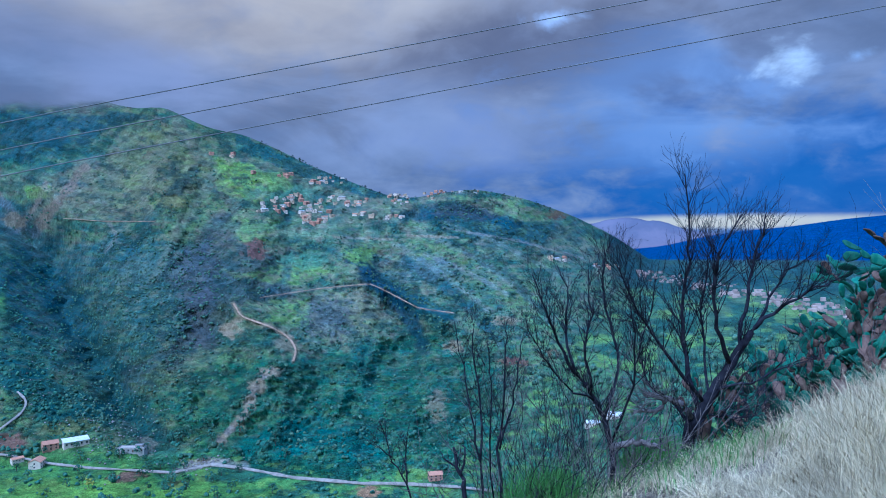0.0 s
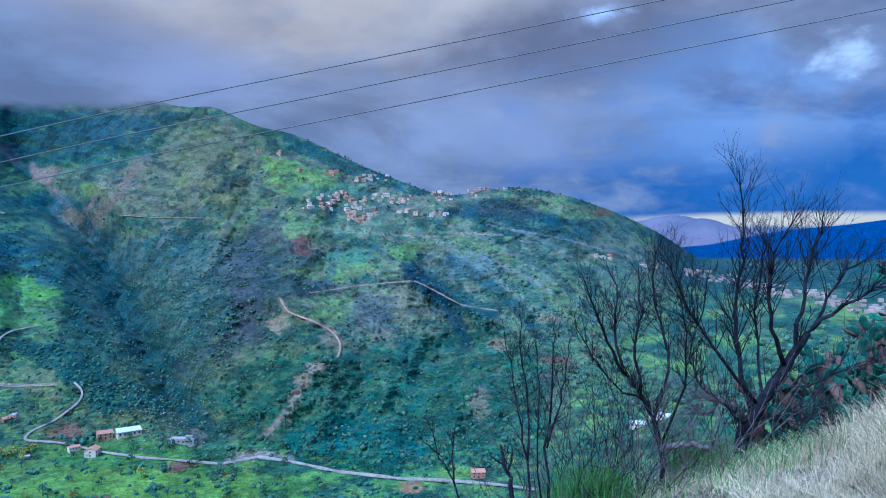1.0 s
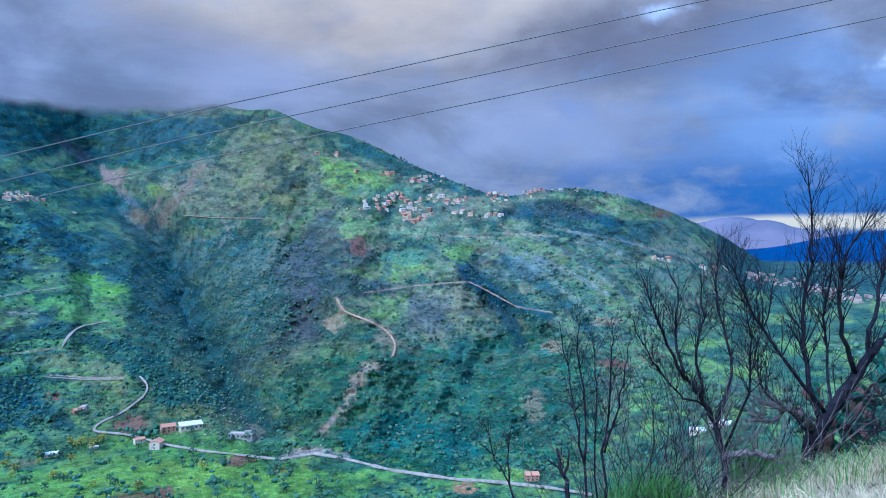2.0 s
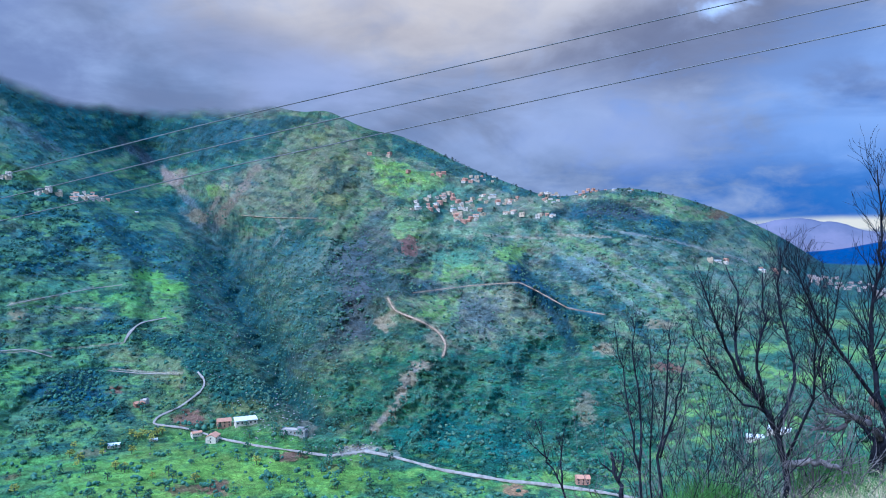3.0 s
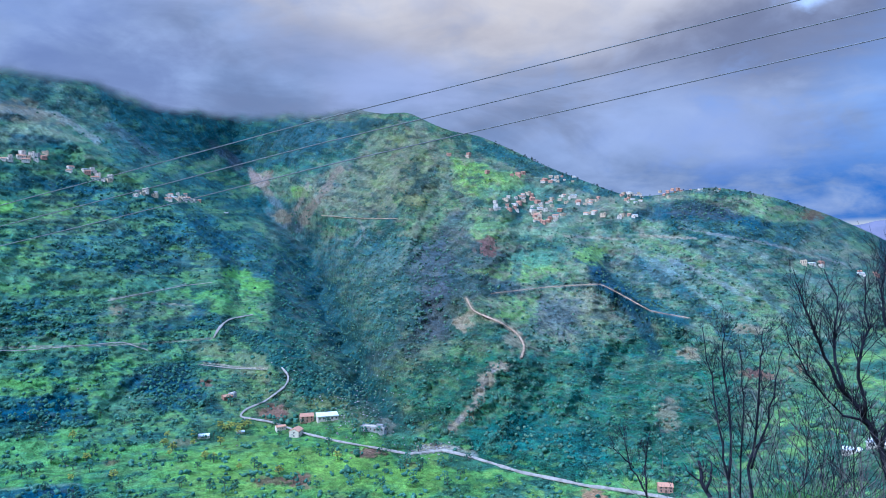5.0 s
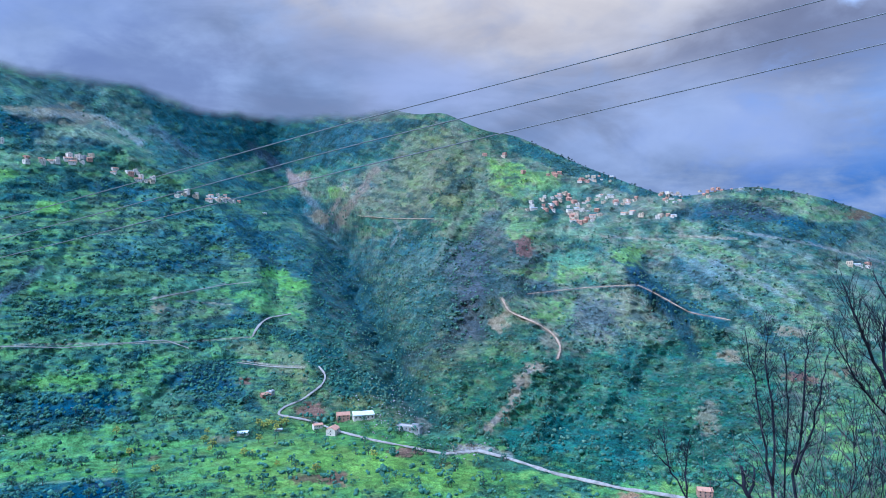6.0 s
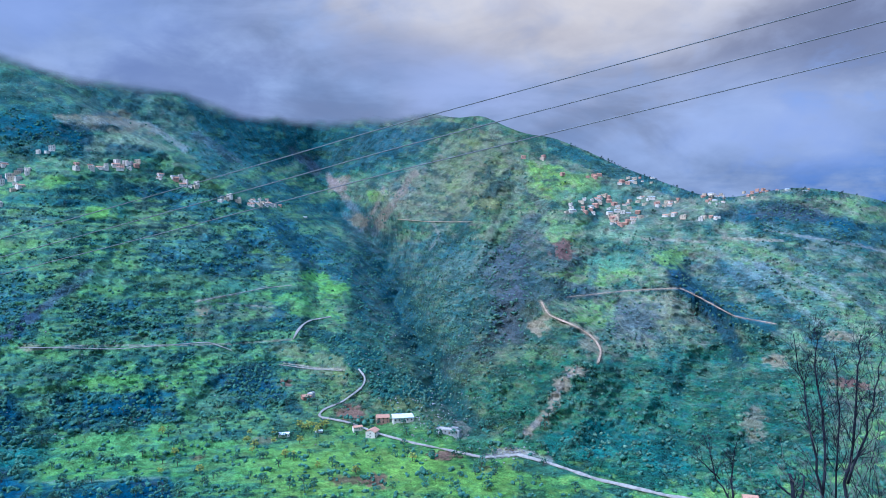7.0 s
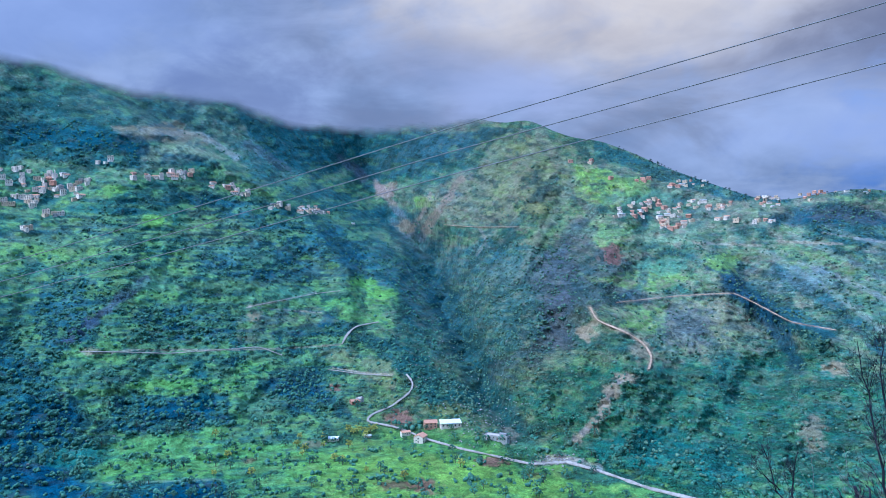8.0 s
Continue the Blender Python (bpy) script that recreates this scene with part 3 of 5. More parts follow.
area(GRASS_C, 0.7, 0.3, (55.5, -7.0), (52.5, -6.8), (51.4, -8.5), (54.4, -8.8))
area(GRASS_C, 0.6, 0.3, (51.0, 2.0), (48.3, 2.2), (48.7, 1.4), (50.8, 1.2))
area(GRASS_C, 0.6, 0.3, (58.8, 0.1), (56.5, -0.3), (56.8, -1.1), (58.8, -0.8))
area(GRASS_C, 0.75, 0.4, (17.8, 6.2), (14.7, 5.7), (12.6, 3.9), (14.3, 2.7), (17.3, 3.6))
area(GRASS_C, 0.7, 0.35, (15.6, 1.4), (12.6, 1.5), (13.9, -0.4), (16.5, 0.0))
area(GRASS_C, 0.95, 0.2, (7.9, -0.9), (5.8, -2.0), (5.4, -2.6), (7.4, -2.2))
area(GRASS_C, 0.6, 0.4, (16.0, -3.0), (11.4, -1.7), (8.5, -2.5), (11.4, -3.9))
area(GRASS_C, 0.5, 0.4, (13.5, -4.8), (10.6, -4.7), (10.6, -6.8), (13.9, -6.5))
area(GRASS_C, 0.7, 0.2, (30.2, 3.7), (28.6, 3.9), (28.9, 2.9), (30.0, 2.8))
area(ROCK_C, 0.25, 0.5, (28.5, 4.3), (25.8, 5.9), (25.3, 5.0), (27.1, 2.8), (29.4, 1.2), (30.6, -0.0), (30.8, 1.4))
area(ROCK_C, 0.9, 0.2, (33.2, 4.6), (31.5, 4.9), (31.8, 3.8), (33.2, 3.6))
area(ROCK_C, 0.5, 0.3, (32.1, 2.1), (30.1, 1.6), (31.0, 0.3), (31.8, 1.2))
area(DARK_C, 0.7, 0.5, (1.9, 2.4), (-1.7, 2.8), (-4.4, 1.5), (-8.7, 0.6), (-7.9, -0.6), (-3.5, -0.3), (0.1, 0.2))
area(MEADOW_C, 0.8, 0.25, (-0.8, 3.3), (-5.3, 2.8), (-9.6, 1.4), (-6.1, 1.1), (-1.7, 2.6))
area(MEADOW_C, 0.7, 0.8, (2.8, -0.2), (-1.7, -0.7), (-7.0, -3.8), (-9.6, -8.2), (-4.4, -6.5), (0.1, -3.0))
# the same spur flank's shade, painted again as a dark strip
area(DARK_C, 0.6, 0.4, (7.3, -1.7), (2.8, -3.8), (-0.8, -6.5), (0.1, -7.5), (4.6, -5.2))
area(TEAL_C, 0.6, 0.9, (11.8, -13.4), (4.6, -10.1), (-0.8, -12.7), (-1.7, -16.9), (7.4, -18.1), (14.5, -16.6))
area(MEADOW_C, 0.5, 0.8, (-1.7, -6.5), (-9.6, -8.2), (-14.6, -9.7), (-14.6, -14.6), (-6.1, -12.6))
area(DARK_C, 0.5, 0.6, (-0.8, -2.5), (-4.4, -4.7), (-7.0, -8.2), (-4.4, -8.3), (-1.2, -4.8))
# worn lines, hedges, and ravines and spurs with their shade put into the colour
# ridge lines paler, furrows between them darker: relief put into the colour
band((0.15, 0.195, 0.12), 0.45, 0.25, (4, -0.5), (0, -3), (-4, -6.2))
band((0.14, 0.185, 0.12), 0.45, 0.25, (2, 0.6), (-3, -2), (-7, -5.2))
band((0.13, 0.18, 0.12), 0.4, 0.2, (0, 1.2), (-5, -0.8), (-10, -3.6))
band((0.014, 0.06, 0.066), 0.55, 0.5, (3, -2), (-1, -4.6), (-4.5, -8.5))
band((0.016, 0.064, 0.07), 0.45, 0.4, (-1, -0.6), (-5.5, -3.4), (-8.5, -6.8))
band((0.14, 0.17, 0.105), 0.4, 0.35, (17.5, 5), (20, 1), (22, -3))
band((0.018, 0.066, 0.072), 0.5, 0.45, (19, 5.2), (22, 1.6), (24.2, -2.4))
band((0.02, 0.07, 0.072), 0.45, 0.4, (14.5, 3.6), (17.5, 1), (19.5, -2.5))
band((0.02, 0.066, 0.07), 0.5, 0.35, (12, -1.2), (12.5, -3.4), (14.5, -4.6))
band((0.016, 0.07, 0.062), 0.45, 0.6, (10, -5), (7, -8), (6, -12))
band((0.13, 0.21, 0.1), 0.5, 0.25, (8, 1.2), (10, 0.2), (12.6, 0.4))
band((0.01, 0.052, 0.07), 0.75, 1.7, (59.5, -14.6), (56.5, -16.6), (54.5, -19))
band((0.01, 0.052, 0.066), 0.8, 0.8, (45.5, -18.4), (53, -19.2))
band((0.22, 0.17, 0.14), 0.6, 0.4, (26.4, 5.2), (27.8, 3.2), (29.6, 0.6))
band((0.24, 0.19, 0.16), 0.6, 0.32, (33.2, 4.8), (31.4, 2.6), (30.2, 0.8))
band((0.26, 0.21, 0.18), 0.6, 0.18, (28.8, 4), (29.6, 2.2), (30.6, 0.6))
band((0.12, 0.1, 0.11), 0.4, 0.4, (36, 6.8), (34, 5.2))
band((0.09, 0.1, 0.1), 0.4, 0.35, (43, 7.6), (40, 5.8))
band((0.23, 0.22, 0.16), 0.6, 0.25, (50.5, 8.3), (46.5, 8.2), (43.8, 6.6))
band((0.11, 0.15, 0.09), 0.4, 0.5, (23, 8.2), (24.5, 5), (25.5, 2.6))
band((0.12, 0.15, 0.1), 0.35, 0.4, (20, 8.8), (22.5, 4.5), (22.5, 1.6))
# ravine bed and flank: dark scrub, with the ravine's shade painted in
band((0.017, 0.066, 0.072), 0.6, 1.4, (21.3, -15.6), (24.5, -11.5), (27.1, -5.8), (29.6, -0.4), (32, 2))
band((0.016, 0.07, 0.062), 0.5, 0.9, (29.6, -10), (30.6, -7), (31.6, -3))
# painted shade on the spur's right flank
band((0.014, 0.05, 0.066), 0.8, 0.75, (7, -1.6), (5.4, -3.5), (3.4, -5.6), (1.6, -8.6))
band(WOOD_C, 0.7, 0.55, (3, 1.6), (-2, 1.8), (-6, 0.9))
band(BURNT_C, 0.6, 1.5, (18.5, -7.5), (19.5, -3), (17.5, 0.5))
band(BURNT_C, 0.8, 0.45, (55.5, -6.8), (53.5, -5.2), (50.5, -2.6))
band(WOOD_C, 0.75, 1.6, (58.5, -12.5), (55.5, -12))
band(WOOD_C, 0.75, 0.8, (50, -12.3), (46, -12))
band(WOOD_C, 0.8, 0.6, (46, -17.8), (52, -18.6))
band((0.018, 0.075, 0.06), 0.7, 0.5, (47, -13.8), (46.2, -11), (46.8, -9))
band((0.02, 0.072, 0.08), 0.6, 0.9, (40.5, -1), (37, 0.8), (34.8, -1))
band(WOOD_C, 0.75, 0.8, (50.5, 7.2), (55, 7.6), (58.5, 7.8))
band(WOOD_C, 0.6, 0.4, (49, 6.4), (45.5, 6.2))
band(WOOD_C, 0.5, 0.6, (44.5, 3.2), (48, 3.6), (52, 2.6))
band((0.02, 0.105, 0.085), 0.6, 1.3, (15, -15.8), (10, -15), (6, -16.5))
band(WOOD_C, 0.6, 0.5, (41, -7), (38, -6.8), (36.5, -5.4))
band(WOOD_C, 0.7, 0.6, (42, -10.8), (38.5, -11.2), (35.5, -13.2))
band(DUST_C, 0.35, 0.12, (14.3, -4.6), (9.7, -4), (5.8, -3.7))
band(DUST_C, 0.35, 0.1, (5.8, -3.7), (4.2, -4.5), (2, -5.7), (-0.8, -6.1))
band((0.16, 0.19, 0.14), 0.5, 0.2, (1.5, -1.4), (-0.5, -2.2), (-2.5, -3.1), (-5, -4.6))
band(DUST_C, 0.7, 0.11, (2.8, 0.1), (-1.2, -0.1))
band(DUST_C, 0.5, 0.1, (8.5, 0), (4, -0.2))
band(DUST_C, 0.3, 0.1, (0, 0.7), (-6, -0.4), (-11, -1.8))
band(DUST_C, 0.7, 0.07, (54, -7.8), (51.4, -7.7), (45.5, -8), (40.5, -8.1), (36, -7.9))
band(DUST_C, 0.8, 0.1, (43, -4.8), (40.5, -4.4), (37.9, -3.8))
band(DUST_C, 0.5, 0.07, (42.3, -4.9), (37.5, -5.4))
band(DUST_C, 0.8, 0.08, (36.6, -9.7), (34.3, -10.1), (31.9, -10.3))
band((0.2, 0.24, 0.12), 0.7, 0.08, (53.3, -16.7), (49.5, -17.1), (45.1, -17.4))
band((0.25, 0.215, 0.175), 0.85, 0.28, (13.5, -10.1), (14.8, -11.2), (15.4, -13.2), (17.4, -15.1))
band((0.24, 0.23, 0.2), 0.6, 0.35, (20.9, -17), (18.6, -16.5), (15.5, -17))
band((0.12, 0.15, 0.1), 0.35, 0.5, (19.5, 7.5), (17.8, 5.5), (16, 2))
band(SCAR_PALE, 0.3, 0.13, (24.9, 1.2), (24.4, 0.2), (25.2, -0.9))
# fields, bare soil, landslips
spot((0.13, 0.21, 0.09), 0.6, 42.5, -12.2, 1.8, 0.9)
spot((0.13, 0.22, 0.1), 0.6, 49.8, -3.1, 2.0, 0.5)
spot((0.11, 0.2, 0.1), 0.45, 42.3, -1.0, 2.2, 0.7)
spot((0.17, 0.21, 0.09), 0.7, 33.2, -9.5, 1.4, 0.5)
spot((0.12, 0.23, 0.09), 0.6, 40.2, -3.9, 2.4, 0.6)
spot((0.1, 0.12, 0.11), 0.5, 9.2, -6.4, 2.4, 1.8)
spot((0.08, 0.2, 0.1), 0.6, 11.0, -1.8, 2.2, 0.7)
spot((0.1, 0.16, 0.12), 0.35, 22.8, -2.4, 2.4, 1.2)
spot((0.09, 0.14, 0.12), 0.5, 1.0, -2.6, 2.6, 1.2)
spot((0.09, 0.2, 0.1), 0.5, 12.5, 3.6, 3.0, 0.7)
spot((0.1, 0.19, 0.11), 0.4, 15.5, 0.8, 3.5, 0.5)
spot((0.06, 0.2, 0.09), 0.5, 54.5, -14.8, 2.6, 0.7)
spot(SOIL_C, 0.7, 32.0, -18.6, 1.4, 0.4)
spot(SOIL_C, 0.6, 43.0, -16.2, 0.9, 0.3)
spot(SOIL_C, 0.6, 20.5, -17.9, 1.2, 0.3)
spot((0.15, 0.1, 0.08), 0.6, 38.2, -15.4, 1.0, 0.35)
spot(SOIL_C, 0.9, 31.4, -13.7, 1.2, 0.7)
spot(SOIL_C, 0.9, 24.0, -16.9, 1.4, 0.4)
spot(SOIL_C, 0.9, 29.4, -18.7, 1.3, 0.6)
spot(RUST_C, 0.8, 14.6, -0.9, 1.0, 0.9)
spot(RUST_C, 0.8, -5.6, -9.9, 1.3, 0.45)
spot(SOIL_C, 0.6, -8.4, -9.3, 0.9, 0.35)
spot(RUST_C, 0.8, 36.5, -11.2, 0.6, 0.3)
spot(SCAR_C, 0.9, 13.6, -10.3, 0.9, 0.45)
spot(SCAR_C, 0.9, 14.6, -11.3, 0.7, 0.7)
spot(SCAR_C, 0.9, 15.2, -12.6, 0.5, 0.8)
spot(SCAR_C, 0.8, 16.0, -13.9, 0.5, 0.7)
spot(SCAR_C, 0.8, 17.2, -15.0, 0.5, 0.5)
spot(SCAR_C, 0.6, 12.3, -8.3, 1.0, 0.7)
spot(SCAR_C, 0.8, 16.6, -7.0, 0.9, 0.5)
spot(SCAR_C, 0.6, 0.6, -13.4, 1.0, 1.4)
spot(SCAR_C, 0.8, -0.8, -8.8, 0.9, 0.5)
spot(SCAR_C, 0.7, -5.0, -6.7, 1.3, 0.4)
spot(SCAR_C, 0.5, 30.7, 1.4, 0.8, 0.6)
spot((0.24, 0.19, 0.17), 0.6, 32.5, 4.3, 0.9, 0.5)
spot(GRASS_C, 0.9, 34.2, -3.0, 1.4, 0.45)
spot(GRASS_C, 0.9, 32.6, -4.0, 1.4, 0.45)
spot(GRASS_C, 0.6, 6.6, -1.4, 1.3, 0.8)
spot(GRASS_C, 0.4, 13.0, 4.4, 1.4, 0.8)
spot((0.17, 0.17, 0.06), 0.7, 36.1, -8.8, 1.6, 0.6)
spot(GRASS_C, 0.8, 48.7, -10.3, 3.0, 0.4)
spot((0.14, 0.26, 0.05), 0.8, 49.5, -14.4, 3.2, 0.8)
spot((0.16, 0.19, 0.06), 0.6, 27.5, -13.0, 2.2, 0.6)
spot(GRASS_C, 0.6, 42.6, -15.6, 3.0, 0.7)
spot(GRASS_C, 0.6, 36.0, -17.2, 4.0, 0.8)
spot(GRASS_C, 0.7, 26.0, -17.8, 3.0, 0.5)
spot(GRASS_C, 0.5, 20.0, -18.3, 4.0, 0.5)
spot((0.16, 0.2, 0.06), 0.7, 29.2, 3.2, 0.8, 0.5)
spot((0.17, 0.19, 0.06), 0.6, 20.5, 2.8, 1.2, 0.5)
spot(GRASS_C, 0.6, -15.0, -10.0, 1.6, 0.5)
spot(GRASS_C, 0.4, -19.0, -8.0, 2.4, 0.5)
spot(GRASS_C, 0.4, -12.0, -8.0, 1.6, 0.4)
spot((0.14, 0.06, 0.05), 0.6, -9.0, 1.6, 0.9, 0.4)
spot((0.05, 0.055, 0.05), 0.5, -2.0, 2.0, 3.5, 0.9)
spot(GRASS_C, 0.6, 52.6, 3.9, 1.0, 0.4)
spot(GRASS_C, 0.7, 49.8, 1.8, 0.9, 0.5)
spot((0.14, 0.2, 0.06), 0.5, 44.5, -3.2, 2.5, 0.6)
spot(SCAR_C, 0.7, 54.0, -7.6, 0.8, 0.35)
spot(SCAR_C, 0.6, 42.6, -5.4, 0.7, 0.5)
band(SCAR_C, 0.7, 0.22, (16.3, -5.0), (15.8, -6.0), (13.5, -6.9), (12.2, -7.7), (11.6, -8.7), (11.9, -9.6))
band(SCAR_C, 0.8, 0.25, (15.8, -6.2), (17.2, -6.8), (16.4, -7.6))
spot(SCAR_PALE, 0.8, 18.9, -16.6, 1.6, 0.35)
spot(SCAR_PALE, 0.5, 22.7, -14.9, 0.9, 0.8)
spot((0.34, 0.20, 0.11), 0.9, 6.1, -19.5, 1.0, 0.5)


def build_land():
    az = np.concatenate([np.arange(-180, -42, 3.0), np.arange(-42, -33, 0.4), np.arange(-33, 61.05, 0.1), np.arange(61.4, 82, 0.5), np.arange(84, 178, 3.0)])
    n_near, n_far, n_tail = 64, 400, 60
    front = az.clip(-42, 80)
    e0 = np.full_like(az, -21.5)
    ec = crest_el(front)
    u = np.linspace(0, 1, n_far)[:, None]
    el = e0 + (ec - e0) * u
    A = np.broadcast_to(front, el.shape)
    R = reach(A, el)
    R = np.maximum.accumulate(R, axis=0)
    Z = R * np.tan(np.radians(el))
    # near ground, from the lookout's feet to the valley floor
    v = np.linspace(0, 1, n_near)[:, None]
    rn = 0.4 * (R[0] / 0.4) ** v[:-1]
    rn[0] = 0.001
    sx, sy = -np.sin(np.radians(az)), np.cos(np.radians(az))
    zl = near_z(rn * sx, rn * sy) - EYE
    k = (rn - 14) / (R[0] - 14)
    run = zl * (1 - k.clip(0, 1)) + Z[0] * k.clip(0, 1) - 22 * np.sin(np.pi * k.clip(0, 1))
    zn = np.where(rn < 14, zl, run)
    # behind the crest the land falls and runs on to far blue hills
    t = np.linspace(0, 1, n_tail + 1)[1:, None]
    rt = R[-1] + (4900 - R[-1]) * t ** 1.6
    down = np.clip((rt - R[-1]) / 900, 0, 1)
    far_top = curve(front, (-42, 1.9), (-33, 1.3), (-29.4, 1.0), (-25.8, 0.5), (-22, 0.15), (-19.7, -0.25), (-17, -0.9), (-14, -1.2), (0, -1.2), (80, -1.2))
    bumps = (fbm(A[:1] / 3.0 + 0 * rt, rt / 700, 91, 4) - 0.5) * 40
    z_far = -105 + (4400 * np.tan(np.radians(far_top)) + 105) * step(rt, 3300, 4400) * (1 - 0.5 * step(rt, 4500, 4900)) + bumps * step(rt, 3000, 3900) * (1 - step(rt, 4150, 4350))
    zt = Z[-1] * (1 - step(down, 0, 1)) + z_far * step(down, 0, 1)
    RR, ZZ = np.vstack([rn, R, rt]), np.vstack([zn, Z, zt])
    # the hill at the viewer's back
    back = step(np.abs(az - 19), 63, 100)
    zb = RR * (0.30 - 0.2 * step(RR, 300, 2500)) - EYE + (fbm(RR / 60 + 0 * az, az / 6.0 + 0 * RR, 15, 4) - 0.5) * RR * 0.05
    far_out = step(RR, 6, 60) * back
    ZZ = ZZ * (1 - far_out) + zb * far_out
    X, Y = RR * sx, RR * sy
    EL = np.degrees(np.arctan2(ZZ, RR))
    AZ = np.broadcast_to(front, EL.shape)
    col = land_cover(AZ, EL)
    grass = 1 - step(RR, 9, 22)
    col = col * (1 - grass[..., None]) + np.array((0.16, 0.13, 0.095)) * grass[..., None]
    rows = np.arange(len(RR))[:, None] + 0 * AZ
    # distance haze on the far hills, put in as a deep blue base colour
    far_haze = step(RR, 2900, 3300) * (rows >= n_near + n_far - 1)
    col = col * (1 - far_haze[..., None]) + np.array((0.006, 0.048, 0.150)) * far_haze[..., None]
    # haze tint put into the plain's colours too
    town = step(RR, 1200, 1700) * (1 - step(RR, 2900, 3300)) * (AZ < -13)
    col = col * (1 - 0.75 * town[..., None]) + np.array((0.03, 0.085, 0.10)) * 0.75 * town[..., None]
    mist = step(EL - cloud_el(AZ) + (fbm(AZ / 2.2, EL / 1.2, 83, 3) - 0.5) * 0.8, -0.55, 0.6) * (RR > 500)
    n_r, n_a = RR.shape
    verts = np.stack([X, Y, ZZ + EYE], -1).reshape(-1, 3)
    i = np.arange(n_r - 1)[:, None] * n_a
    j = np.arange(n_a)[None, :]
    jn = (j + 1) % n_a
    quads = np.stack([i + j, i + n_a + j, i + n_a + jn, i + jn], -1).reshape(-1, 4)
    me = bpy.data.meshes.new("ground")
    me.vertices.add(len(verts))
    me.vertices.foreach_set("co", verts.ravel())
    me.loops.add(quads.size)
    me.loops.foreach_set("vertex_index", quads.ravel().astype(np.int32))
    me.polygons.add(len(quads))
    me.polygons.foreach_set("loop_start", np.arange(0, quads.size, 4, dtype=np.int32))
    me.polygons.foreach_set("use_smooth", np.ones(len(quads), bool))
    me.update(calc_edges=True)
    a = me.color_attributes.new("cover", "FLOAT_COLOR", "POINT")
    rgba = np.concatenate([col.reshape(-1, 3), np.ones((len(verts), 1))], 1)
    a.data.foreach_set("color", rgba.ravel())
    a = me.attributes.new("mist", "FLOAT", "POINT")
    a.data.foreach_set("value", mist.ravel().astype(np.float32))
    me.materials.append(COVER)
    return tagged(new("ground", me), "green scrub mountain, terraced slopes and valley floor", "ground", kind="structure")


build_land()


# ---- mesh helpers ----
def finish(name, bm, mat, smooth=False):
    me = bpy.data.meshes.new(name)
    bm.to_mesh(me)
    bm.free()
    me.materials.append(mat)
    if smooth:
        me.polygons.foreach_set("use_smooth", np.ones(len(me.polygons), bool))
    return me


def part(name, bm, mat, parent, label="", smooth=False):
    ob = new(name, finish(name, bm, mat, smooth))
    ob.parent = parent
    return tagged(ob, label)


def raw(name, verts, faces, mat, smooth=False):
    me = bpy.data.meshes.new(name)
    me.from_pydata(verts, [], faces)
    me.materials.append(mat)
    if smooth:
        me.polygons.foreach_set("use_smooth", np.ones(len(me.polygons), bool))
    return me


def box(bm, x0, y0, z0, x1, y1, z1):
    v = [bm.verts.new(p) for p in ((x0, y0, z0), (x1, y0, z0), (x1, y1, z0), (x0, y1, z0), (x0, y0, z1), (x1, y0, z1), (x1, y1, z1), (x0, y1, z1))]
    for f in ((3, 2, 1, 0), (4, 5, 6, 7), (0, 1, 5, 4), (1, 2, 6, 5), (2, 3, 7, 6), (3, 0, 4, 7)):
        bm.faces.new([v[k] for k in f])
    return bm


def tube(bm, pts, r0, r1, sides=5, radii=None):
    """A tapered tube along points, closed to a tip."""
    pts = [Vector(p) for p in pts]
    rings = []
    for k, p in enumerate(pts):
        d = (pts[min(k + 1, len(pts) - 1)] - pts[max(k - 1, 0)]).normalized()
        x = d.orthogonal().normalized()
        y = d.cross(x)
        r = radii[k] if radii else r0 + (r1 - r0) * k / (len(pts) - 1)
        rings.append([bm.verts.new(p + (x * math.cos(6.2832 * s / sides) + y * math.sin(6.2832 * s / sides)) * r) for s in range(sides)])
    for a, b in zip(rings, rings[1:]):
        for s in range(sides):
            bm.faces.new((a[s], a[(s + 1) % sides], b[(s + 1) % sides], b[s]))
    bm.faces.new(rings[-1])
    bm.faces.new(rings[0][::-1])


# ---- roads and tracks ----
LINES = []


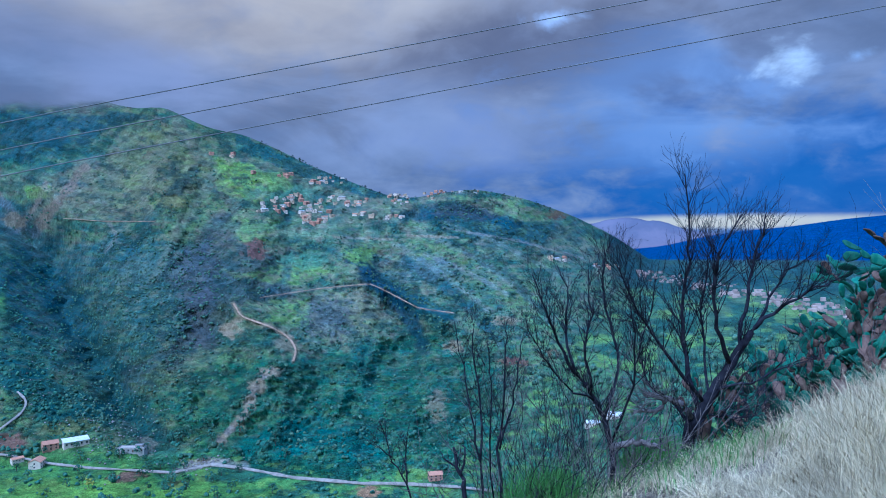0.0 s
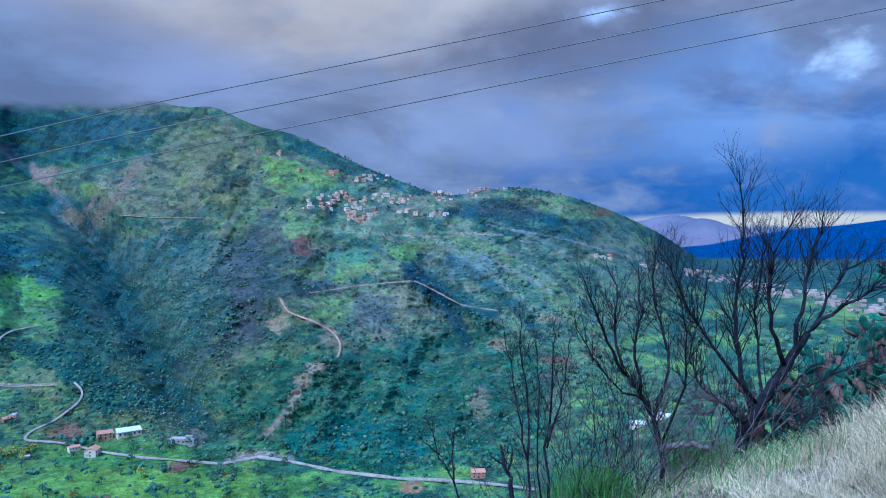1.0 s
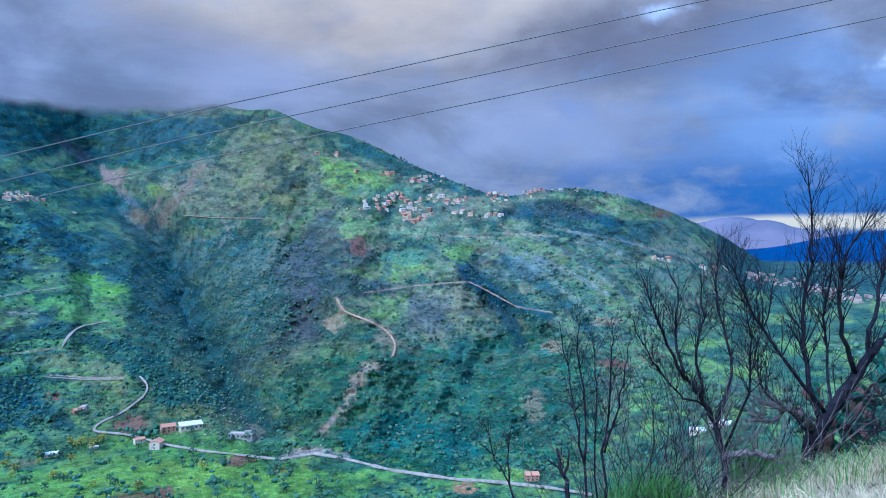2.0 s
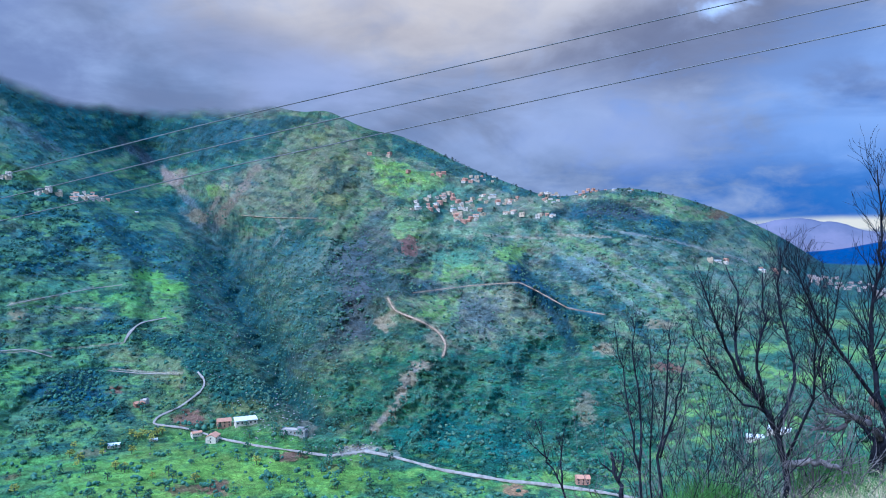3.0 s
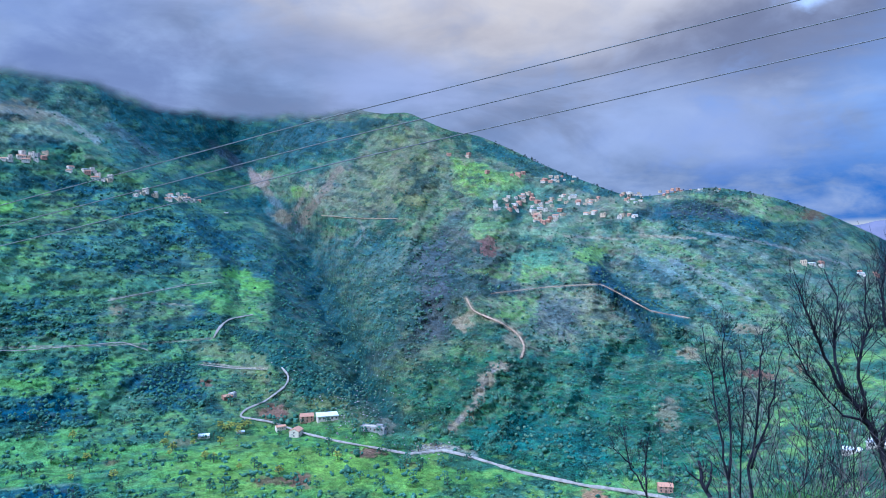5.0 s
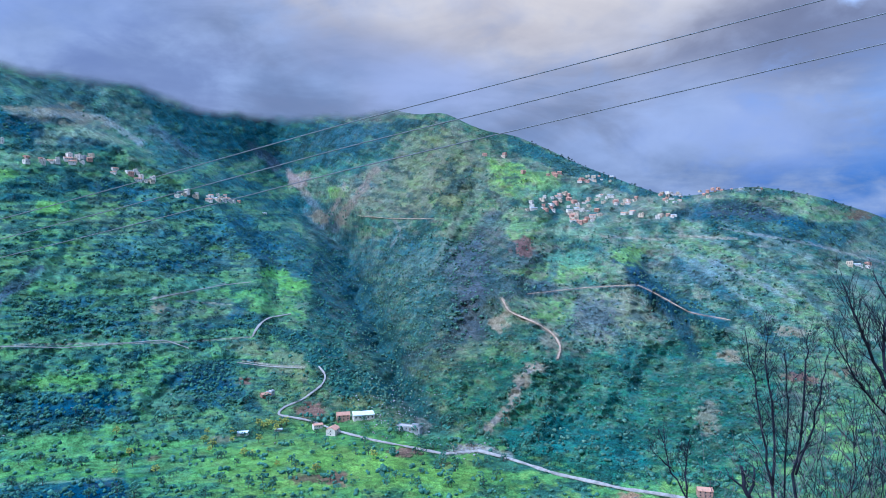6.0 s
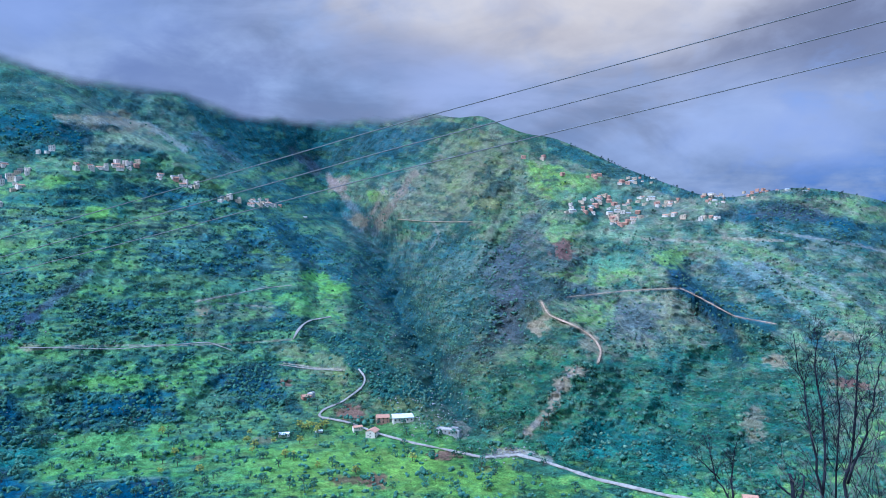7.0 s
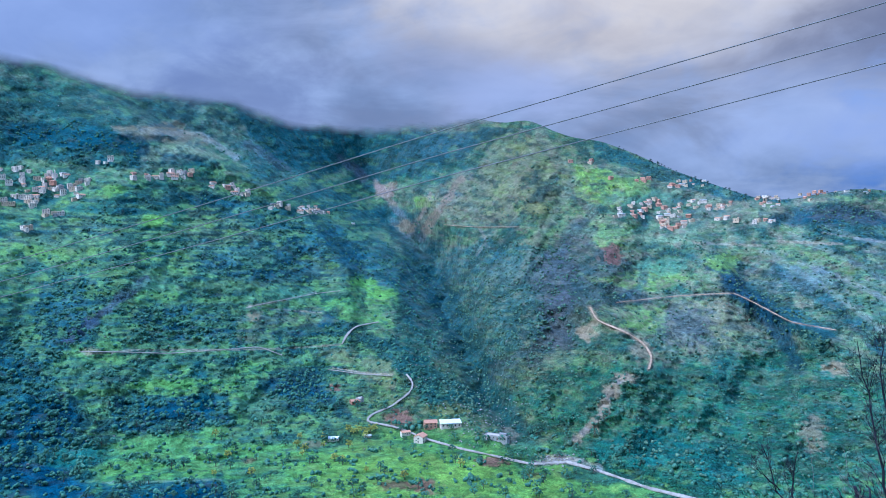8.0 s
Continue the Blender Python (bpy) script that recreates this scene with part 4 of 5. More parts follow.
def ribbon(name, points, width, mat, label, lift=0.6):
    pts = []
    for (a0, e0), (a1, e1) in zip(points, points[1:]):
        n = max(2, int(math.hypot(a1 - a0, e1 - e0) / 0.18))
        pts += [(a0 + (a1 - a0) * k / n, e0 + (e1 - e0) * k / n) for k in range(n)]
    pts.append(points[-1])
    arr = np.array(pts)
    for _ in range(3):
        arr[1:-1] = (arr[:-2] + arr[1:-1] * 2 + arr[2:]) / 4
    verts, faces = [], []
    LINES.append(arr)
    places = [on_land(a, e) for a, e in arr]
    # smooth the line so that the bed does not jump with every hummock
    for _ in range(2):
        places = [places[0]] + [(p * 2 + q + s) / 4 for p, q, s in zip(places[1:-1], places, places[2:])] + [places[-1]]
    for k, p in enumerate(places):
        along = (places[min(k + 1, len(places) - 1)] - places[max(k - 1, 0)]).normalized()
        away = Vector((p.x, p.y, 0)).normalized()
        normal = (Vector((0, 0, 1)) - away * 0.6).normalized()
        side = along.cross(normal).normalized() * width * 0.5 * (0.9 + 0.35 * noise.noise(p * 0.03) + 0.55 * noise.noise(p * 0.11))
        base = p + normal * lift - p.normalized() * 3.0
        for s, dz in ((-1.1, -0.5), (-0.95, 0.0), (0.95, 0.0), (1.1, -0.5)):
            verts.append(base + side * s + Vector((0, 0, dz)))
        if k:
            b = 4 * k
            for q in range(3):
                faces.append((b - 4 + q, b + q, b + q + 1, b - 3 + q))
    return tagged(new(name, raw(name, verts, faces, mat)), label, "road", kind="structure")


ribbon("road", [(-4.0, -19.6), (-0.6, -19.3), (4.0, -19.0), (6.7, -18.9), (11.9, -18.2), (15.8, -17.2), (18.2, -16.7)], 2.2, ROAD, "pale valley road beside the stream")
ribbon("road", [(18.2, -16.75), (20.9, -17.0), (23.6, -16.5), (26.3, -16.0), (29.0, -15.3), (31.7, -14.3), (34.1, -13.8), (33.6, -13.3), (32.1, -12.8), (30.5, -11.7), (30.2, -11.0), (30.8, -10.3)], 2.0, ROAD, "pale winding road past the valley houses")
ribbon("road", [(35.9, -7.9), (35.5, -7.1), (34.8, -6.5), (33.0, -6.2)], 2.6, ROAD, "pale bend of the hillside road")
for line in ([(54.6, -7.6), (53.3, -7.7), (48.7, -8.1), (44.7, -8.0), (42.2, -7.9), (40.5, -8.6)], [(43.2, -4.9), (41.3, -4.5), (37.9, -3.9), (36.0, -3.7)], [(37.0, -9.8), (34.6, -10.2), (32.1, -10.4)]):
    ribbon("track", line, 0.9, ROAD, "narrow pale track along a terrace")
ribbon("track", [(14.3, -4.6), (9.7, -4.0), (5.8, -3.7), (4.2, -4.5), (2.0, -5.7), (-0.8, -6.1)], 0.7, TRACK, "narrow earth track over the mountain spur")
for line, width in (([(16.3, -5.0), (15.8, -6.0), (13.5, -6.9), (12.2, -7.7), (11.6, -8.7), (11.9, -9.6)], 2.2), ([(27.8, 1.5), (25.3, 1.3), (21.8, 1.3)], 1.6)):
    ribbon("track", line, width, TRACK, "bare ochre dirt track cut into the slope")


# ---- houses ----
def house(w_, d, h, wall, roof, storeys=2):
    """A village house; x along its front, which looks to -y. The walls reach down into the slope."""
    ob = tagged(new("house"), "", "house")
    part("wall", box(bmesh.new(), -w_ / 2, -d / 2, -4, w_ / 2, d / 2, h), WALLS[wall], ob)
    bm = bmesh.new()
    if roof == "gable":
        o, top = 0.45, h + d * 0.24
        for s in (-1, 1):
            a, b, c = (-w_ / 2 - o, s * (d / 2 + o), h - 0.15), (w_ / 2 + o, s * (d / 2 + o), h - 0.15), (w_ / 2 + o, 0, top)
            e = (-w_ / 2 - o, 0, top)
            lo = [bm.verts.new(p) for p in (a, b, c, e)]
            hi = [bm.verts.new((p[0], p[1], p[2] + 0.22)) for p in (a, b, c, e)]
            bm.faces.new(lo), bm.faces.new(hi[::-1])
            for k in range(4):
                bm.faces.new((lo[k], lo[(k + 1) % 4], hi[(k + 1) % 4], hi[k]))
        part("roof", bm, TILE_ROOF, ob)
        for s in (-1, 1):
            bm = bmesh.new()
            bm.faces.new([bm.verts.new(p) for p in ((s * w_ / 2, -d / 2, h), (s * w_ / 2, d / 2, h), (s * w_ / 2, 0, top))])
            part("gable", bm, WALLS[wall], ob)
    elif roof == "sheet":
        box(bm, -w_ / 2 - 0.4, -d / 2 - 0.4, h, w_ / 2 + 0.4, d / 2 + 0.4, h + 0.25)
        for v in bm.verts:
            v.co.z += (v.co.y + d / 2) * 0.14
        part("roof", bm, SHEET, ob)
    else:
        box(bm, -w_ / 2 - 0.3, -d / 2 - 0.3, h, w_ / 2 + 0.3, d / 2 + 0.3, h + 0.3)
        part("roof", bm, SLAB, ob)
        bm = bmesh.new()
        for b in ((-w_ / 2, -d / 2, w_ / 2, -d / 2 + 0.2), (-w_ / 2, d / 2 - 0.2, w_ / 2, d / 2), (-w_ / 2, -d / 2 + 0.2, -w_ / 2 + 0.2, d / 2 - 0.2), (w_ / 2 - 0.2, -d / 2 + 0.2, w_ / 2, d / 2 - 0.2)):
            box(bm, b[0], b[1], h + 0.3, b[2], b[3], h + 1.0)
        part("parapet", bm, WALLS[wall], ob)
        part("stair_head", box(bmesh.new(), w_ * 0.1, 0, h + 0.3, w_ * 0.38, d * 0.38, h + 2.5), WALLS[wall], ob)
    n = max(2, int(w_ / 3.2))
    for s in range(storeys):
        for k in range(n):
            x = -w_ / 2 + w_ * (k + 0.5) / n
            z = h * (s + 0.35) / storeys
            if s == 0 and k == n // 2:
                part("door", box(bmesh.new(), x - 0.6, -d / 2 - 0.06, 0.05, x + 0.6, -d / 2 + 0.1, 2.2), DOOR, ob)
                continue
            win = part("window", box(bmesh.new(), x - 0.6, -d / 2 - 0.05, z, x + 0.6, -d / 2 + 0.1, z + 1.3), PANE, ob)
            part("sill", box(bmesh.new(), x - 0.8, -d / 2 - 0.2, z - 0.15, x + 0.8, -d / 2 + 0.05, z - 0.02), SLAB, win)
    for s in (-1, 1):
        for k in range(storeys):
            z = h * (k + 0.35) / storeys
            part("window", box(bmesh.new(), s * w_ / 2 - 0.06, -0.6, z, s * w_ / 2 + 0.06, 0.6, z + 1.3), PANE, ob)
    return ob


KINDS = [
    ("white flat-roofed village house with dark windows", (11, 9, 5.2, "white", "flat")), ("cream rendered flat-roofed house on the slope", (12, 9, 4.8, "cream", "flat")),
    ("bare brick house with a tiled gable roof", (11, 8, 4.4, "brick", "gable")), ("pink rendered house with a tiled gable roof", (12, 9, 5.0, "pink", "gable")),
    ("unfinished grey concrete house", (10, 10, 6.8, "grey", "flat", 2)), ("low whitewashed house with a clay roof", (14, 8, 3.6, "white", "gable", 1)),
    ("tall white three-storey village house", (10, 9, 7.6, "white", "flat", 3)), ("low white shed under a pale sheet roof", (16, 8, 3.4, "white", "sheet", 1)), ("long low grey farm shed with a slab roof", (22, 7, 3.0, "grey", "flat", 1)), ("white two-storey farmhouse with a clay gable roof", (11, 9, 5.6, "white", "gable", 2)),
]
PROTOS = [tagged(house(*args), label) for label, args in KINDS]
USED = set()
dice = random.Random(8)


CLEARED = []


def put_house(k, az, el, turn=0.0, size=1.0, group=""):
    """Sets a house of a kind on the land, its front towards the valley."""
    m = Matrix.Translation(on_land(az, el)) @ pose(0, 0, 0, 0, 0, az + turn) @ Matrix.Diagonal((size, size, size, 1))
    if el < -10:
        CLEARED.append((az, el))
    if k in USED:
        ob = copy_thing(PROTOS[k], Matrix.Identity(4))
        ob.matrix_basis = m
    else:
        ob = PROTOS[k]
        ob.matrix_basis = m
        USED.add(k)
    if group:
        tagged(ob, group=group)
    return ob


def village(name, spots, spread):
    """Clusters of houses: (az, el, how many, width, height)."""
    for a, e, n, ra, re in spots:
        placed = []
        n = int(n * 1.25 + 0.5)
        for _ in range(n * 12):
            if len(placed) >= n:
                break
            x, y = a + dice.uniform(-ra, ra), e + dice.uniform(-re, re)
            if all(abs(x - p) > spread or abs(y - q) > spread * 0.36 for p, q in placed):
                placed.append((x, y))
        for x, y in placed:
            k = dice.choices(range(8), (5, 10, 1, 8, 0, 8, 0, 5) if x < 30 else (10, 6, 1, 2, 1, 5, 7, 2))[0]
            put_house(k, x, y, dice.uniform(-45, 45), dice.uniform(0.5, 0.85) * (0.62 if crest_el(x) - y < 0.55 else 0.92) * (1.15 if x > 30 else 1.0), name)


for k, a, e, turn, size, group in (
    (9, 29.7, -15.45, 68, 0.95, ""), (3, 28.9, -14.35, 8, 0.95, ""), (7, 27.3, -14.3, 10, 1.15, ""), (8, 23.6, -15.2, -24, 0.95, ""), (7, 36.6, -15.15, 0, 0.6, ""), (5, 30.9, -14.85, 20, 0.6, ""),
    (2, 34.9, -12.5, 20, 0.8, ""), (4, 34.5, -12.35, -30, 0.6, ""), (3, 0.8, -18.75, 10, 0.75, ""), (7, -11.7, -14.6, 10, 0.6, ""), (7, -13.3, -14.0, -10, 0.75, ""), (7, 33.9, -15.0, 0, 0.4, ""),
):
    put_house(k, a, e, turn, size, group)
village("ridge village", [(12.1, 3.0, 9, 1.15, 0.32), (13.3, 2.3, 9, 1.15, 0.44), (10.0, 1.5, 15, 1.25, 0.51), (10.9, 2.4, 5, 1.20, 0.38), (8.8, 2.7, 7, 0.95, 0.51), (6.7, 2.7, 7, 0.90, 0.28), (6.4, 1.8, 4, 1.15, 0.25), (3.9, 1.5, 4, 0.65, 0.17),
                           (3.4, 2.8, 6, 1.00, 0.32), (9.0, 4.4, 9, 1.40, 0.25), (14.5, 4.9, 1, 0.25, 0.23), (12.3, 4.8, 3, 0.60, 0.15), (3.6, 3.3, 6, 0.95, 0.17), (1.3, 3.2, 3, 0.75, 0.28), (-1.2, 3.5, 6, 1.75, 0.13), (16.7, 6.3, 2, 1.10, 0.13)], 0.25)
village("hillside village", [(56.0, 4.2, 15, 1.3, 0.75), (58.4, 4.6, 8, 1.2, 0.6), (57.0, 3.9, 5, 1.0, 0.35), (58.3, 2.9, 9, 1.3, 0.4), (56.3, 2.1, 4, 0.5, 0.2), (58.0, 1.0, 2, 0.3, 0.15), (54.4, 4.5, 2, 0.4, 0.3), (55.2, 3.3, 4, 0.9, 0.3), (50.2, 4.9, 6, 1.0, 0.25),
                             (47.9, 5.2, 7, 1.0, 0.3), (45.0, 4.4, 5, 1.0, 0.2), (43.6, 3.9, 4, 0.6, 0.15), (40.6, 2.9, 5, 0.8, 0.2), (38.4, 2.65, 9, 0.8, 0.22), (37.0, 2.4, 2, 0.3, 0.08), (53.0, 6.0, 2, 0.6, 0.3), (35.0, 1.6, 1, 0.1, 0.1)], 0.32)


def minaret(az, el):
    """A slim white tower with a gallery and a pointed cap."""
    ob = tagged(new("minaret"), "slim white minaret above the hillside village", "tower")
    ob.matrix_basis = Matrix.Translation(on_land(az, el)) @ pose(0, 0, 0, 0, 0, az)
    part("shaft", box(bmesh.new(), -1.5, -1.5, -4, 1.5, 1.5, 13), WALLS["white"], ob)
    part("gallery", box(bmesh.new(), -2.1, -2.1, 13, 2.1, 2.1, 13.8), WALLS["white"], ob)
    part("lantern", box(bmesh.new(), -1.0, -1.0, 13.8, 1.0, 1.0, 17), WALLS["white"], ob)
    bm = bmesh.new()
    tube(bm, [(0, 0, 17), (0, 0, 18.2), (0, 0, 20.5)], 1.2, 0.08, 8)
    part("cap", bm, WALLS["white"], ob)
    return ob


minaret(56.2, 4.35)
village("valley town", [(-9.0, -1.9, 4, 0.6, 0.12), (-12.7, -2.45, 6, 1.0, 0.15)], 0.4)


# ---- plants on the slopes ----
ICO = [(0, 0, 1)] + [(0.894 * math.cos(k * 1.2566), 0.894 * math.sin(k * 1.2566), 0.447) for k in range(5)] + [(0.894 * math.cos((k + 0.5) * 1.2566), 0.894 * math.sin((k + 0.5) * 1.2566), -0.447) for k in range(5)] + [(0, 0, -1)]
ICO_F = [(0, 1 + k, 1 + (k + 1) % 5) for k in range(5)] + [(1 + k, 6 + k, 1 + (k + 1) % 5) for k in range(5)] + [(1 + (k + 1) % 5, 6 + k, 6 + (k + 1) % 5) for k in range(5)] + [(11, 6 + (k + 1) % 5, 6 + k) for k in range(5)]


def blobs(centres, radii, seed, squash=0.8):
    """Ragged little clumps: arrays of their vertices and faces."""
    rng = np.random.default_rng(seed)
    ico = np.array(ICO)
    n = len(centres)
    jit = rng.uniform(0.55, 1.3, (n, 12, 1))
    turn = rng.uniform(0, 6.3, n)
    c, s = np.cos(turn)[:, None], np.sin(turn)[:, None]
    v = ico[None] * jit
    v = np.stack([v[..., 0] * c - v[..., 1] * s, v[..., 0] * s + v[..., 1] * c, v[..., 2] * squash], -1)
    v = v * np.asarray(radii)[:, None, None] + np.asarray(centres)[:, None, :]
    f = np.array(ICO_F)[None] + (np.arange(n) * 12)[:, None, None]
    return v.reshape(-1, 3), f.reshape(-1, 3)


def fast_mesh(name, verts, tris, mat, soft=False):
    me = bpy.data.meshes.new(name)
    me.vertices.add(len(verts))
    me.vertices.foreach_set("co", np.asarray(verts, np.float32).ravel())
    me.loops.add(tris.size)
    me.loops.foreach_set("vertex_index", tris.ravel().astype(np.int32))
    me.polygons.add(len(tris))
    me.polygons.foreach_set("loop_start", np.arange(0, tris.size, 3, dtype=np.int32))
    me.update(calc_edges=True)
    me.materials.append(mat)
    if soft:
        me.polygons.foreach_set("use_smooth", np.ones(len(tris), bool))
    return me


def scatter(name, n, az, el, keep, radius, mat, label, seed):
    rng = np.random.default_rng(seed)
    a, e = rng.uniform(*az, n), rng.uniform(*el, n)
    ok = (e < crest_el(a) - 0.05) & (e < cloud_el(a) - 0.6) & (rng.uniform(0, 1, n) < keep(a, e))
    for line in LINES:
        for la, le in line[::2]:
            ok &= ~((np.abs(a - la) < 0.28) & (e - le > -0.42) & (e - le < 0.12))
    for la, le in CLEARED:
        ok &= ~((np.abs(a - la) < 0.75) & (e - le > -0.75) & (e - le < 0.3))
    a, e = a[ok], e[ok]
    r = reach(a, e)
    rad = rng.uniform(*radius, len(a)) * rng.uniform(0.6, 1.2, len(a))
    p = np.stack([-np.sin(np.radians(a)) * r, np.cos(np.radians(a)) * r, EYE + r * np.tan(np.radians(e)) + rad * 0.35], -1)
    # a few clumps make one plant
    off = rng.uniform(-0.6, 0.6, (2, len(a), 3)) * rad[None, :, None]
    off[..., 2] = np.abs(off[..., 2])
    cen = np.concatenate([p, p + off[0], p + off[1]])
    siz = np.concatenate([rad, rad * 0.7, rad * 0.6])
    v, f = blobs(cen, siz, seed + 1, 0.95)
    return tagged(new(name, fast_mesh(name, v, f, mat, True)), label, "scrub", kind="stuff")


def slopes(a, e):
    return thicket(a, e) * step(e - foot_el(a), -0.3, 0.6)


def grove(a, e):
    return step(fbm(a / 1.3, e / 0.5, 111, 4), 0.50, 0.62) * 0.95 + 0.03


scatter("mountain_scrub", 30000, (-13, 28), (-17, 9), slopes, (0.9, 2.1), SCRUB, "dark green scrub and maquis over the mountain", 1)
scatter("hillside_trees", 19000, (28, 61), (-15, 9.5), slopes, (1.0, 2.4), OLIVE, "olive trees and hedges over the terraced hillside", 5)
scatter("valley_grove", 3600, (-12, 61), (-20.5, -15), lambda a, e: np.clip(grove(a, e) * 0.5 + thicket(a, e) * 0.5, 0, 1), (1.0, 2.2), OLIVE, "olive groves and hedges on the valley floor", 9)
scatter("plain_trees", 2500, (-34, -6), (-14, -2.6), lambda a, e: grove(a, e) * (e < foot_el(a) + 3), (1.6, 4.0), SCRUB, "trees and hedges of the wide valley", 13)


def leafy_tree(mat, seed, h=6.0):
    """A small tree: tapered trunk with limbs, and a crown of many clumps with gaps."""
    rng = random.Random(seed)
    ob = tagged(new("tree"), "", "tree")
    bm = bmesh.new()
    stem = [(0, 0, -0.8), (0.1, 0, h * 0.22), (-0.1, 0.1, h * 0.45), (0.1, 0, h * 0.7)]
    tube(bm, stem, 0.28, 0.10, 6)
    for k in range(5):
        a = k * 1.256 + rng.uniform(-0.3, 0.3)
        tube(bm, [(0, 0, h * 0.3), (math.cos(a) * h * 0.16, math.sin(a) * h * 0.16, h * 0.5), (math.cos(a) * h * 0.3, math.sin(a) * h * 0.3, h * 0.66)], 0.12, 0.04, 5)
    part("trunk", bm, BARK, ob)
    cen, rad = [], []
    for _ in range(46):
        a, u, v = rng.uniform(0, 6.28), rng.random() ** 0.5, rng.uniform(-1, 1)
        cen.append((math.cos(a) * u * h * 0.40 * (1 - 0.3 * v), math.sin(a) * u * h * 0.40 * (1 - 0.3 * v), h * 0.64 + v * h * 0.26))
        rad.append(rng.uniform(0.25, 0.62) * h / 6)
    v, f = blobs(cen, rad, seed)
    crown = new("crown", fast_mesh("crown", v, f, mat))
    crown.parent = ob
    return ob


TREES = [tagged(leafy_tree(OLIVE, 21), "grey-green olive tree on the valley floor", group="valley trees"), tagged(leafy_tree(OLIVE, 22, 7.5), "broad grey-green olive tree beside the fields", group="valley trees"),
         tagged(leafy_tree(YELLOW, 23, 7.0), "tree with yellow autumn leaves by the road", group="valley trees")]
seen = set()
for k, a, e in [(2, 33.3 + 0.35 * i, -14.6 - 0.1 * (i % 3)) for i in range(7)] + [(2, 31.0, -18.2), (2, 34.0, -17.6), (2, 39.0, -16.2), (2, 26.5, -17.3)] + [(2, dice.uniform(34, 46), dice.uniform(-17.5, -14.2)) for _ in range(14)] + [(dice.randrange(2), dice.uniform(12, 58), dice.uniform(-19.5, -12.5)) for _ in range(230)]:
    m = Matrix.Translation(on_land(a, e)) @ pose(0, 0, 0, 0, 0, dice.uniform(0, 360))
    ob = copy_thing(TREES[k], m) if k in seen else TREES[k]
    s = dice.uniform(0.7, 1.15)
    ob.matrix_basis = m @ Matrix.Diagonal((s, s, s, 1))
    seen.add(k)

# pines along the ridge
PINE = tagged(leafy_tree(grained("pine_needles", (0.022, 0.055, 0.045), (0.040, 0.080, 0.055), 0.8, 0.9, 0.5, 0.3, 0.3), 31, 8.0), "dark pine on the mountain's skyline", group="ridge pines")
first = True
for _ in range(70):
    a = dice.choice((dice.uniform(3, 15), dice.uniform(6, 13), dice.uniform(-9, 4)))
    m = Matrix.Translation(on_land(a, float(crest_el(a)) - dice.uniform(0.0, 0.3)))
    ob = PINE if first else copy_thing(PINE, m)
    s = dice.uniform(0.3, 0.8)
    ob.matrix_basis = m @ pose(0, 0, 0, 0, 0, dice.uniform(0, 360)) @ Matrix.Diagonal((s, s, s, 1))
    first = False


def stones(n, az, el, seed, label):
    """Pale boulders and rubble down a ravine."""
    rng = np.random.default_rng(seed)
    a, e = rng.normal(*az, n), rng.normal(*el, n)
    r = reach(a, e)
    p = np.stack([-np.sin(np.radians(a)) * r, np.cos(np.radians(a)) * r, EYE + r * np.tan(np.radians(e)) + 0.4], -1)
    v, fc = blobs(p, rng.uniform(0.3, 1.1, n), seed, 0.7)
    return tagged(new("boulders", fast_mesh("boulders", v, fc, ROCK)), label, "boulders", kind="stuff")


stones(170, (24.6, 1.6), (-13.6, 1.4), 201, "pale boulders scattered down the ravine bed")
stones(120, (18.9, 1.1), (-16.6, 0.25), 206, "pale gravel and boulders beside the valley road")
stones(90, (29.0, 2.5), (-10.0, 1.6), 202, "pale boulders on the dark ravine flank")
stones(60, (49.0, 2.5), (-7.2, 0.6), 203, "pale stones along the hillside track")
stones(80, (45.0, 8.0), (-12.5, 2.5), 204, "pale stones strewn over the terraces")
stones(90, (53.0, 4.0), (9.5, 0.9), 205, "grey outcrops on the high pasture")

# ---- far mountain beyond the plain ----
def far_mountain():
    az = np.linspace(-34, 0, 120)
    top = curve(az, (-34, -0.5), (-24, -0.4), (-19.5, 0.2), (-17, 0.95), (-14.6, 1.45), (-13.2, 1.2), (-11, 0.9), (-8, 0.5), (0, -0.5)) + (fbm(az / 1.3, az * 0, 7, 4) - 0.5) * 0.3
    verts, faces = [], []
    for i, (a, e) in enumerate(zip(az, top)):
        for r, k in ((4560, 0.0), (4640, 0.55), (4720, 0.85), (4780, 1.0), (4860, 0.7), (4940, 0.0)):
            z = -140 + (4780 * math.tan(radians(e)) + 140) * k
            verts.append((-math.sin(radians(a)) * r, math.cos(radians(a)) * r, z))
        if i:
            faces += [(6 * i - 6 + q, 6 * i + q, 6 * i + q + 1, 6 * i - 5 + q) for q in range(5)]
    # the violet of distance haze is put into the rock's base colour
    return tagged(new("far_mountain", raw("far_mountain", verts, faces, grained("far_rock_hazed", (0.20, 0.19, 0.25), (0.13, 0.14, 0.20), 0.004, 0.95, 0.3), True)), "hazy violet mountain beyond the plain", "mountain", kind="structure")


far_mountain()


